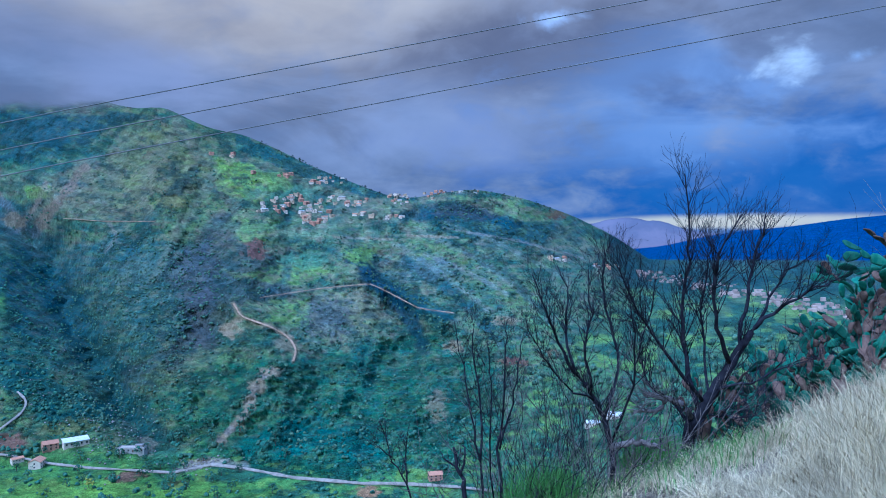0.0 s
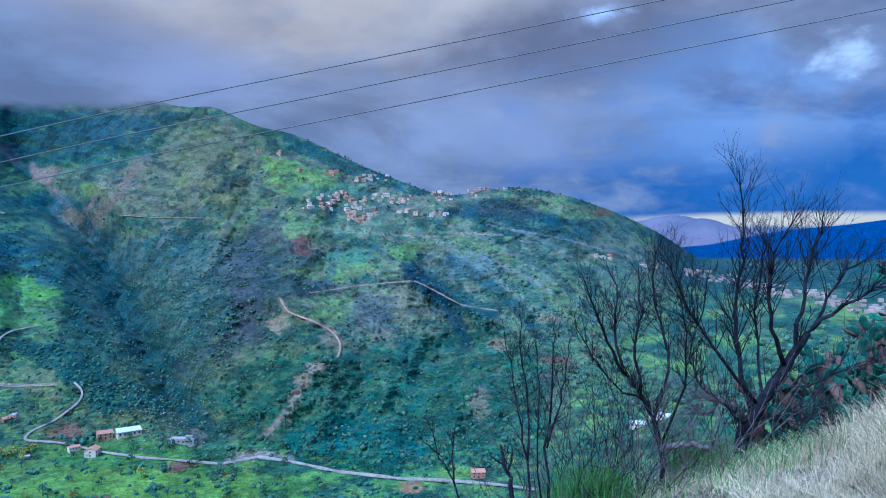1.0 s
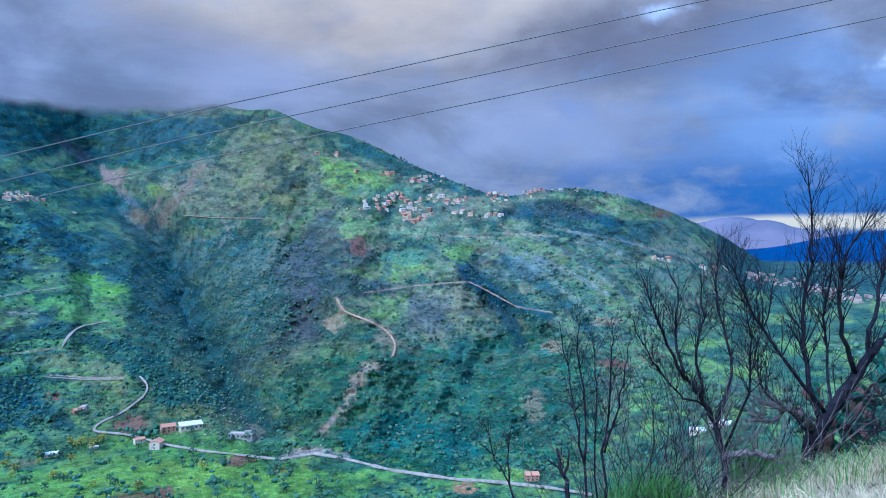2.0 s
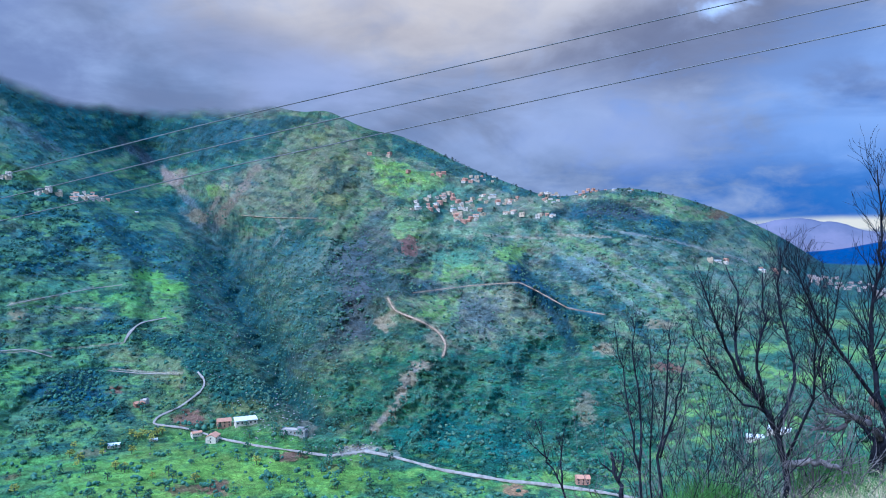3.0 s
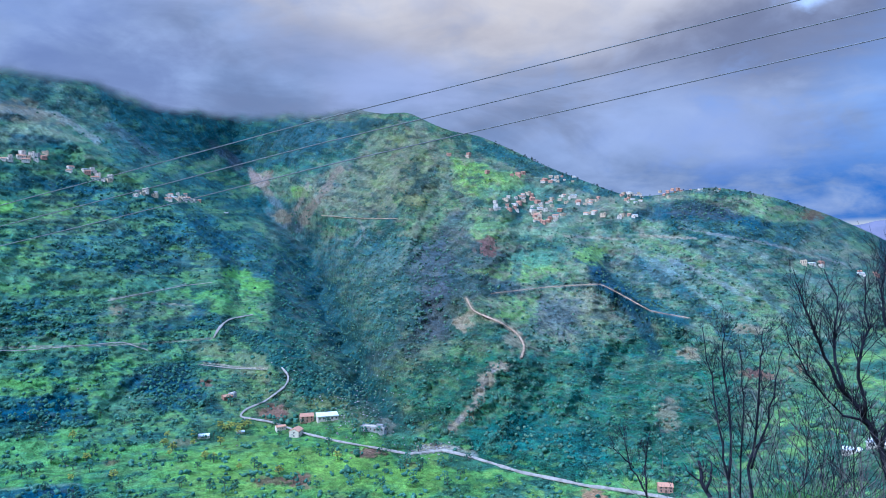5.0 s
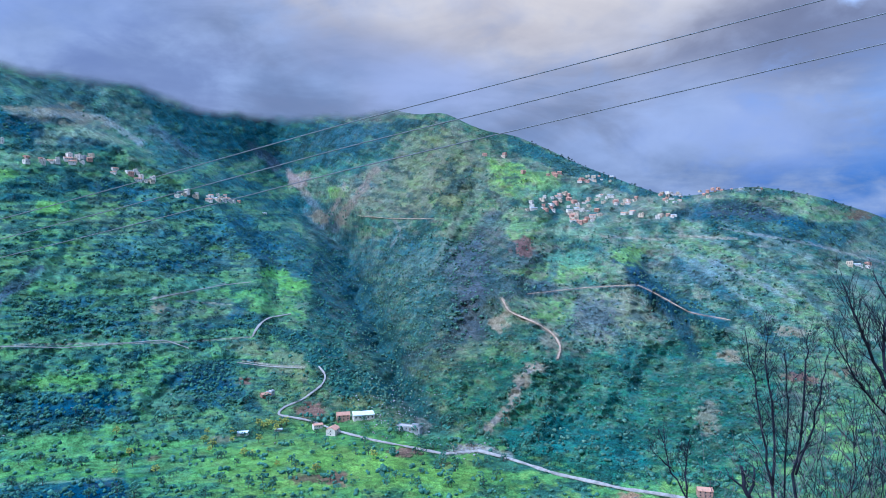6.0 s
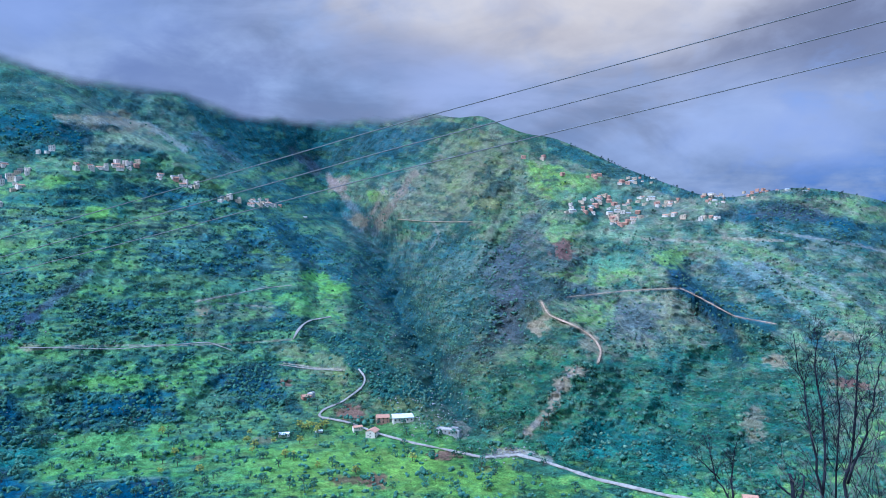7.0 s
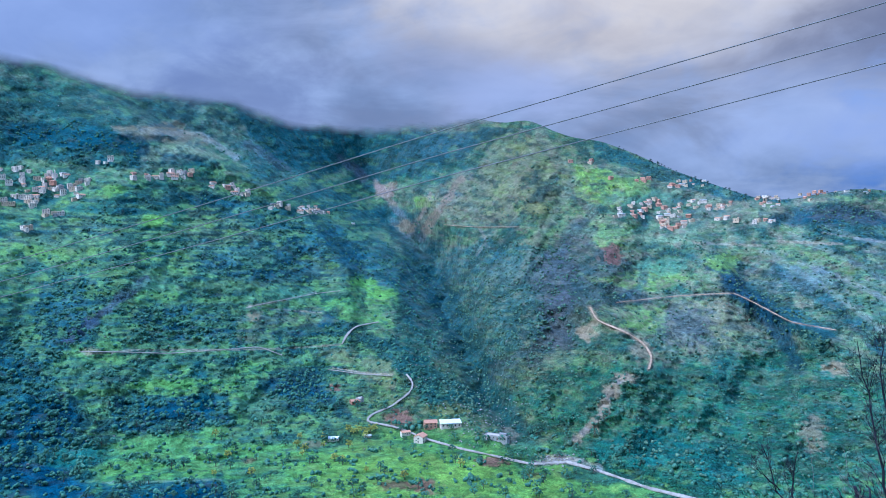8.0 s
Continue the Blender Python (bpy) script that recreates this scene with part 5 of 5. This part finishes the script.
def far_town():
    """Tiny far houses of the town on the plain, too many to count."""
    rng = random.Random(4)
    bm = bmesh.new()
    for _ in range(190):
        a = rng.uniform(-30, -15)
        e = -3.9 - (a + 20) * -0.19 + rng.gauss(0, 0.28)
        if e > -2.75:
            continue
        p = on_land(a, e)
        s, h = rng.uniform(2.0, 4.5), rng.uniform(2, 6)
        box(bm, p.x - s, p.y - s * 0.7, p.z - 4, p.x + s, p.y + s * 0.7, p.z + h)
    return tagged(new("far_town", finish("far_town", bm, grained("far_town_walls", (0.55, 0.43, 0.38), (0.40, 0.31, 0.28), 0.02, 0.9, 0.1, 0.0, 0.35))), "distant pale town houses spread over the plain", "town", kind="stuff")


far_town()


# ---- power line ----
def conductor(e0, e1):
    a, b = bearing(-3.8, e0, 26), bearing(59.5, e1, 46)
    p0, p1 = a - (b - a) * 0.95, b + (b - a) * 1.6
    pts = []
    for k in range(61):
        u = k / 60
        s = -0.95 + 2.55 * u
        pts.append(p0.lerp(p1, u) + Vector((0, 0, EYE - 0.35 * 4 * s * (1 - s) if 0 <= s <= 1 else EYE)))
    bm = bmesh.new()
    tube(bm, pts, 0.019, 0.019, 10)
    return tagged(new("power_cable", finish("power_cable", bm, WIRE, True)), "thin bare overhead power cable across the valley", "cable", group="overhead cables")


for e0, e1 in ((15.9, -0.9), (14.0, -2.05), (12.05, -3.1)):
    conductor(e0, e1)


# ---- foreground: the lookout's slope ----
BRANCHES = {}


def limb(plant, r0, r1, *line):
    """A limb of a plant: its radius at the root and the tip, and the line that it follows."""
    BRANCHES.setdefault(plant, []).append((r0, r1, line))


limb("tree", 0.066, 0.034, (2.10, 6.50, -0.60), (2.24, 6.50, -0.12), (2.41, 6.50, 0.11), (2.54, 6.55, 0.30), (2.68, 6.60, 0.48), (2.83, 6.60, 0.70))
limb("tree", 0.0231, 0.0048, (2.83, 6.60, 0.70), (2.95, 6.60, 0.82), (3.15, 6.50, 0.98), (3.33, 6.40, 1.12), (3.52, 6.35, 1.20))
limb("tree", 0.0258, 0.0048, (2.32, 6.50, -0.01), (2.27, 6.60, 0.21), (2.26, 6.70, 0.46), (2.23, 6.75, 0.87), (2.29, 6.70, 1.35), (2.31, 6.70, 1.72), (2.24, 6.65, 2.16))
limb("tree", 0.0218, 0.0042, (2.61, 6.55, 0.41), (2.43, 6.35, 0.77), (2.35, 6.25, 1.12), (2.37, 6.20, 1.42), (2.55, 6.15, 1.76))
limb("tree", 0.0218, 0.0042, (2.73, 6.60, 0.55), (2.85, 6.80, 0.87), (2.96, 6.90, 1.24), (3.06, 6.90, 1.57), (3.13, 6.95, 1.81))
limb("tree", 0.019, 0.0036, (2.36, 6.50, 0.06), (2.01, 6.30, 0.47), (1.74, 6.20, 0.84), (1.56, 6.10, 1.12), (1.46, 6.10, 1.38))
limb("tree", 0.0163, 0.0036, (2.88, 6.60, 0.75), (3.09, 6.80, 0.98), (3.29, 6.90, 1.24), (3.67, 7.00, 1.41))
limb("tree", 0.0177, 0.0036, (2.25, 6.50, -0.10), (2.09, 6.70, 0.06), (1.96, 6.80, 0.17), (1.87, 6.90, 0.42), (2.01, 7.00, 0.84), (2.10, 7.00, 1.28))
limb("tree", 0.0136, 0.0036, (2.46, 6.50, 0.19), (2.70, 6.30, 0.28), (2.95, 6.20, 0.45), (3.08, 6.15, 0.49))
limb("tree", 0.015, 0.0036, (2.41, 6.50, 0.11), (2.50, 6.90, 0.42), (2.51, 7.00, 0.85), (2.56, 7.00, 1.29), (2.63, 7.00, 1.56))
limb("tree", 0.0122, 0.003, (2.20, 6.50, -0.20), (2.36, 6.30, 0.01), (2.52, 6.20, -0.00), (2.74, 6.15, 0.05))
limb("tree", 0.034, 0.022, (2.27, 6.50, -0.08), (2.12, 6.40, 0.08), (1.98, 6.35, 0.15), (1.76, 6.30, 0.20))
limb("tree", 0.024, 0.014, (1.98, 6.35, 0.15), (1.86, 6.30, 0.05), (1.64, 6.20, 0.06))
limb("shrub", 0.028, 0.0132, (1.45, 6.10, -0.75), (1.42, 6.10, -0.17), (1.36, 6.10, 0.05), (1.25, 6.10, 0.24), (1.11, 6.10, 0.42))
limb("shrub", 0.015, 0.0036, (1.11, 6.10, 0.42), (0.95, 6.00, 0.71), (0.83, 5.90, 1.00), (0.73, 5.90, 1.28))
limb("shrub", 0.0136, 0.0036, (1.11, 6.10, 0.42), (1.06, 6.25, 0.72), (1.09, 6.30, 1.01), (1.01, 6.40, 1.35))
limb("shrub", 0.015, 0.0036, (1.36, 6.10, 0.05), (1.54, 6.30, 0.42), (1.48, 6.40, 0.85), (1.41, 6.40, 1.20), (1.43, 6.40, 1.51))
limb("shrub", 0.0136, 0.0036, (1.25, 6.10, 0.24), (1.16, 5.90, 0.68), (1.21, 5.90, 0.96), (1.17, 5.80, 1.33))
limb("shrub", 0.0122, 0.003, (1.42, 6.10, -0.17), (1.56, 5.90, 0.36), (1.55, 5.80, 0.79), (1.49, 5.80, 1.15))
limb("shrub", 0.032, 0.018, (1.41, 6.10, -0.21), (1.53, 6.05, -0.18), (1.66, 6.00, -0.14), (1.78, 5.95, -0.17))
limb("shrub", 0.0109, 0.003, (1.28, 6.10, 0.19), (1.00, 5.90, 0.35), (0.80, 5.80, 0.60), (0.65, 5.70, 0.97))
limb("sapling", 0.0122, 0.0024, (0.32, 5.90, -1.00), (0.29, 5.90, -0.26), (0.22, 5.90, 0.16), (0.15, 6.00, 0.51), (0.09, 6.00, 0.89))
limb("sapling", 0.0109, 0.0024, (0.29, 5.90, -0.26), (0.31, 6.00, 0.18), (0.25, 6.00, 0.65), (0.23, 6.00, 0.94))
limb("sapling", 0.0136, 0.0024, (0.48, 5.90, -0.95), (0.45, 5.90, -0.16), (0.50, 6.00, 0.28), (0.52, 6.00, 0.66), (0.53, 6.00, 0.89))
limb("sapling", 0.0095, 0.0024, (0.45, 5.90, -0.16), (0.56, 5.90, 0.21), (0.60, 5.80, 0.55), (0.64, 5.80, 0.78))
limb("sapling", 0.0082, 0.0024, (0.42, 5.90, -0.95), (0.35, 5.70, -0.01), (0.38, 5.70, 0.39), (0.34, 5.70, 0.79))
limb("small sapling", 0.0109, 0.0024, (-0.10, 5.80, -1.12), (-0.31, 5.80, -0.41), (-0.41, 5.80, -0.21), (-0.53, 5.80, 0.11))
limb("small sapling", 0.0082, 0.0024, (-0.31, 5.80, -0.41), (-0.33, 5.90, -0.17), (-0.29, 5.90, 0.06))
limb("small sapling", 0.0068, 0.0018, (-0.41, 5.80, -0.21), (-0.50, 5.70, -0.11), (-0.58, 5.70, -0.02))
limb("stump", 0.0238, 0.0108, (0.18, 5.80, -1.00), (0.16, 5.80, -0.43), (0.10, 5.80, -0.27), (0.07, 5.80, -0.11))
limb("stump", 0.0122, 0.0048, (0.13, 5.80, -0.34), (0.17, 5.80, -0.20), (0.14, 5.85, -0.11))
limb("stump", 0.0095, 0.003, (0.10, 5.80, -0.27), (0.00, 5.80, -0.21), (-0.04, 5.80, -0.14))


def twigs(bm, rng, start, way, length, radius, level):
    """A twig that bends upwards and branches again."""
    n = 4 if level < 2 else 3
    pts, p, d = [start], start.copy(), way.normalized()
    for _ in range(n):
        d = (d + Vector((rng.gauss(0, 0.16), rng.gauss(0, 0.16), rng.gauss(0.10, 0.12)))).normalized()
        p = p + d * length / n
        pts.append(p.copy())
    tube(bm, pts, radius, max(radius * 0.35, 0.0011), 4 if level < 2 else 3)
    if level >= 3:
        return
    for _ in range(rng.randint(2, 4) if level < 2 else rng.randint(1, 3)):
        u = rng.uniform(0.25, 0.95)
        k = min(int(u * n), n - 1)
        at = pts[k].lerp(pts[k + 1], u * n - k)
        out = Vector((rng.gauss(0, 1), rng.gauss(0, 0.8), rng.gauss(0, 0.6)))
        child = ((pts[k + 1] - pts[k]).normalized() + out.normalized() * rng.uniform(0.45, 0.85)).normalized()
        twigs(bm, rng, at, child, length * rng.uniform(0.4, 0.7), radius * 0.55, level + 1)


PALE_LIMB = {5: (6,), 3: (11, 12)}


def bare_shrub(name, limbs, mat, label, seed, fullness=1.0, reach_=0.45):
    """A leafless burnt shrub: each limb is a part that bears its own twigs."""
    rng = random.Random(seed)
    foot = Vector(limbs[0][2][0])
    ob = tagged(new(name), label, "shrub")
    ob.location = foot
    for i, (r0, r1, line) in enumerate(limbs):
        bm = bmesh.new()
        pts = [Vector(p) - foot for p in line]
        fine_pts = []
        for a, b in zip(pts, pts[1:]):
            for k in range(3):
                q = a.lerp(b, k / 3)
                fine_pts.append(q + Vector((rng.gauss(0, 1), rng.gauss(0, 1), rng.gauss(0, 1))) * 0.010)
        fine_pts[0] = pts[0]
        fine_pts.append(pts[-1])
        tube(bm, fine_pts, r0, r1, 8 if r0 > 0.03 else 6)
        total = sum((b - a).length for a, b in zip(pts, pts[1:]))
        heavy = r0 > 0.045
        for _ in range(int(total * (8 if heavy else 24) * fullness)):
            u = rng.uniform(0.25, 1.0) ** 0.8
            k = min(int(u * (len(fine_pts) - 1)), len(fine_pts) - 2)
            along = (fine_pts[k + 1] - fine_pts[k]).normalized()
            out = Vector((rng.gauss(0, 1), rng.gauss(0, 0.8), rng.gauss(0.35, 0.6))).normalized()
            rad = (r0 + (r1 - r0) * u) * 0.45
            twigs(bm, rng, fine_pts[k], along + out * rng.uniform(0.5, 0.9), rng.uniform(0.5, 1.0) * reach_ * (1.25 - 0.5 * u), min(rad, 0.0055), 1)
        pale = i in PALE_LIMB.get(seed, ())
        part("trunk" if i == 0 else "limb", bm, DEADWOOD if pale else mat, ob, "pale bare bent limb" if pale else "", True)
    return ob


bare_shrub("burnt_tree", BRANCHES["tree"], CHAR, "charred leafless tree with many fine upright twigs", 3, 1.0, 0.48)
bare_shrub("burnt_shrub", BRANCHES["shrub"], CHAR, "charred leafless shrub with a low bent branch", 5, 1.0, 0.34)
bare_shrub("burnt_sapling", BRANCHES["sapling"], CHAR, "thin burnt sapling with straight upright stems", 7, 0.55, 0.30)
bare_shrub("burnt_sapling", BRANCHES["small sapling"], CHAR, "small burnt sapling low on the slope", 9, 0.6, 0.2)
bare_shrub("burnt_stump", BRANCHES["stump"], CHAR, "short black forked stump", 11, 0.2, 0.15)


def lookout(x, y):
    return float(near_z(x, y))


def brushwood(x, y, seed, h, mat, label, stems=8):
    """A low tangle of dead twigs."""
    rng = random.Random(seed)
    bm = bmesh.new()
    for _ in range(stems):
        d = Vector((rng.gauss(0, 0.55), rng.gauss(0, 0.45), 1.0)).normalized()
        twigs(bm, rng, Vector((rng.gauss(0, 0.14), rng.gauss(0, 0.12), -0.05)), d, h * rng.uniform(0.55, 1.25), 0.005, 1)
    ob = tagged(new("brushwood", finish("brushwood", bm, mat)), label, "brushwood", kind="stuff")
    ob.location = (x, y, lookout(x, y))
    return ob


for k, (x, y, h) in enumerate(((0.55, 6.1, 0.7), (0.85, 6.3, 0.85), (1.15, 6.2, 0.9), (1.35, 5.9, 0.6), (0.75, 5.7, 0.5), (1.75, 6.1, 0.6), (2.4, 6.5, 0.6), (0.25, 6.1, 0.45), (1.0, 5.6, 0.45), (-0.2, 6.2, 0.4), (1.25, 6.35, 1.1), (1.6, 6.2, 1.15), (1.95, 6.4, 1.1), (1.05, 6.0, 0.9), (2.25, 6.3, 0.7), (0.35, 6.0, 0.95), (0.6, 6.15, 1.1), (0.15, 6.1, 0.8), (0.9, 6.1, 1.0), (1.2, 6.0, 0.8), (0.7, 5.9, 0.9), (-0.05, 5.9, 0.8), (-0.3, 5.9, 0.6), (1.45, 6.2, 0.9))):
    brushwood(x, y, 40 + k, h, DEADWOOD if k % 2 else CHAR, "grey tangle of dead twigs at the slope's brink" if k % 2 else "blackened tangle of burnt twigs at the slope's brink")


def blades(name, places, mat, label, seed, height, lean, width, taller=None):
    """Grass: bent blades of three joints each, two faces a joint."""
    rng = np.random.default_rng(seed)
    n = len(places)
    base = np.asarray(places)
    a = rng.uniform(0, 6.283, n)
    h = rng.uniform(*height, n) * (1.0 if taller is None else taller(base[:, 0], base[:, 1]))
    bend = rng.uniform(*lean, n) * h
    d = np.stack([np.cos(a), np.sin(a)], -1)
    s = np.stack([-d[:, 1], d[:, 0]], -1)
    wd = rng.uniform(0.6, 1.2, n) * width
    verts = np.zeros((n, 7, 3))
    for k, (u, f) in enumerate(((0.0, 1.0), (0.4, 0.85), (0.75, 0.55))):
        for q, sg in ((0, -1), (1, 1)):
            verts[:, 2 * k + q, :2] = base[:, :2] + d * (bend * u ** 2)[:, None] + s * (sg * wd * f)[:, None]
            verts[:, 2 * k + q, 2] = base[:, 2] + h * (u - 0.15 * u * u)
    verts[:, 6, :2] = base[:, :2] + d * bend[:, None]
    verts[:, 6, 2] = base[:, 2] + h * 0.85
    tri = np.array([(0, 1, 3), (0, 3, 2), (2, 3, 5), (2, 5, 4), (4, 5, 6)])
    f = tri[None] + (np.arange(n) * 7)[:, None, None]
    return tagged(new(name, fast_mesh(name, verts.reshape(-1, 3), f.reshape(-1, 3), mat)), label, "grass", kind="stuff")


def sward(n, x, y, seed, keep):
    rng = np.random.default_rng(seed)
    px, py = rng.uniform(*x, n), rng.uniform(*y, n)
    tuft = fbm(px * 2.6, py * 2.6, 131, 3)
    ok = rng.uniform(0, 1, n) < keep(px, py) * np.clip((tuft - 0.28) * 3.2, 0.12, 1)
    px, py = px[ok], py[ok]
    return np.stack([px, py, near_z(px, py) - 0.02], -1)


def meadow(x, y):
    return step(x + 0.1 * (y - 6), 0.9, 2.5) * (1 - step(y - 6.0 + 0.12 * np.maximum(x - 2, 0), 0, 0.9))


blades("dry_grass", sward(120000, (0.3, 5.6), (2.4, 7.4), 51, meadow), STRAW, "pale dry straw grass over the rising slope", 52, (0.14, 0.44), (0.15, 1.3), 0.0019, lambda x, y: 0.32 + 0.68 * step(x + 0.25 * (6 - y), 2.3, 3.3))
blades("fallen_grass", sward(70000, (0.0, 5.6), (2.4, 7.2), 53, lambda x, y: meadow(x + 0.9, y)), STRAW, "matted grey fallen grass on the slope", 54, (0.06, 0.16), (1.2, 3.0), 0.0019)
blades("green_grass", sward(12000, (0.2, 2.9), (5.2, 6.9), 55, lambda x, y: 0.2 + 0.5 * step(y, 5.7, 6.2)), GREEN_BLADE, "green grass between the burnt shrubs", 56, (0.10, 0.28), (0.2, 0.8), 0.0030)


def broom(x, y, seed, h):
    rng = np.random.default_rng(seed)
    p = np.stack([rng.normal(x, 0.10, 420), rng.normal(y, 0.10, 420), np.full(420, lookout(x, y) - 0.03)], -1)
    ob = blades("broom_bush", p, GREEN_BLADE, "fresh green tuft of upright broom stems", seed, (0.5 * h, h), (0.1, 0.55), 0.0028)
    ob["category"], ob["kind"] = "bush", ""
    return ob


for k, (x, y, h) in enumerate(((0.66, 5.8, 0.62), (0.80, 5.95, 0.66), (0.50, 6.0, 0.6), (1.75, 6.5, 0.7), (2.05, 6.6, 0.6), (0.30, 5.9, 0.5), (0.95, 5.85, 0.6), (1.9, 6.3, 0.4))):
    broom(x, y, 60 + k, h)


# ---- prickly pears ----
def pad_mesh(mat, name, seed):
    """A flat, thick, egg-shaped cactus pad with a slightly wavy rim, foot at the origin."""
    rng = random.Random(seed)
    bm = bmesh.new()
    bmesh.ops.create_icosphere(bm, subdivisions=2, radius=1)
    for v in bm.verts:
        z = v.co.z
        k = 0.80 + 0.24 * z
        v.co = Vector((v.co.x * 0.105 * k + rng.gauss(0, 0.002), v.co.y * 0.022 + 0.012 * math.sin(z * 3 + seed), (z + 1) * 0.155))
    return finish(name, bm, mat, True)


PADS = [pad_mesh(PAD, "pad", k) for k in range(3)]
DRY = pad_mesh(DRY_PAD, "withered_pad", 7)


def prickly_pear(x, y, seed, levels, label, withered=0.25, tall=0.5):
    rng = random.Random(seed)
    ob = tagged(new("prickly_pear"), label, "cactus", group="prickly pear hedge")
    ob.location = (x, y, lookout(x, y) - 0.05)
    tips = [Matrix.Identity(4)]
    bm = bmesh.new()
    tube(bm, [(0, 0, -0.5), (0.03, 0, 0.0), (-0.02, 0.02, tall * 0.5), (0.03, 0.0, tall)], 0.085, 0.05, 7)
    part("trunk", bm, DRY_PAD, ob, "brown woody cactus trunk", True)
    tips = [Matrix.Translation((rng.gauss(0, 0.06), rng.gauss(0, 0.05), rng.uniform(0.12, tall))) @ pose(0, 0, 0, rng.gauss(0, 25), rng.gauss(0, 38), rng.uniform(0, 360)) for _ in range(int(5 + 8 * tall))]
    for level in range(levels):
        nxt = []
        for m in tips:
            dry = rng.random() < withered
            pad = new("withered_pad" if dry else "pad", DRY if dry else PADS[rng.randrange(3)])
            pad.parent = ob
            s = rng.uniform(0.36, 0.64)
            pad.matrix_basis = m @ Matrix.Diagonal((s, s, s, 1))
            for _ in range(rng.choice((1, 1, 2, 2)) if level < levels - 1 else 0):
                a = rng.uniform(-55, 55)
                at = Matrix.Translation((math.sin(radians(a)) * 0.09 * s, 0, (0.15 + 0.13 * math.cos(radians(a))) * s))
                nxt.append(m @ at @ pose(0, 0, 0, rng.gauss(0, 14), a * 0.7, rng.gauss(0, 35)))
        tips = nxt
    return ob


for k, (x, y, lv, tall) in enumerate(((2.5, 6.85, 3, 0.6), (2.8, 7.05, 3, 0.75), (3.1, 7.0, 3, 0.8), (3.3, 7.25, 3, 1.0), (3.55, 7.0, 3, 0.85), (3.8, 7.2, 3, 1.05), (4.02, 6.9, 4, 0.95), (4.2, 7.2, 4, 1.3), (4.42, 6.8, 4, 1.4), (4.62, 7.1, 4, 1.5), (4.9, 6.9, 4, 1.4),
                                            (3.2, 6.6, 2, 0.3), (3.75, 6.5, 2, 0.35), (4.3, 6.4, 3, 0.4), (4.6, 6.3, 2, 0.5), (2.75, 6.75, 2, 0.2), (3.0, 6.75, 3, 0.3), (3.4, 6.85, 3, 0.5), (3.65, 6.8, 3, 0.5), (3.95, 6.6, 3, 0.5))):
    prickly_pear(x, y, 80 + k, lv, "green prickly pear with some brown withered pads" if k % 3 else "scorched prickly pear with many brown withered pads", 0.22 if k % 3 else 0.5, tall)
for k, (x, y, h) in enumerate(((4.3, 6.9, 0.9), (4.75, 6.8, 1.7), (3.7, 6.75, 0.8), (3.2, 6.7, 0.6), (3.45, 6.6, 0.7), (4.0, 6.65, 0.8), (4.5, 6.5, 1.0), (4.9, 6.7, 1.6), (2.9, 6.65, 0.5), (4.15, 6.5, 0.6))):
    brushwood(x, y, 140 + k, h, DEADWOOD if k % 2 else CHAR, "grey dead twigs among the cactus pads" if k % 2 else "black burnt twigs among the cactus pads", 9)
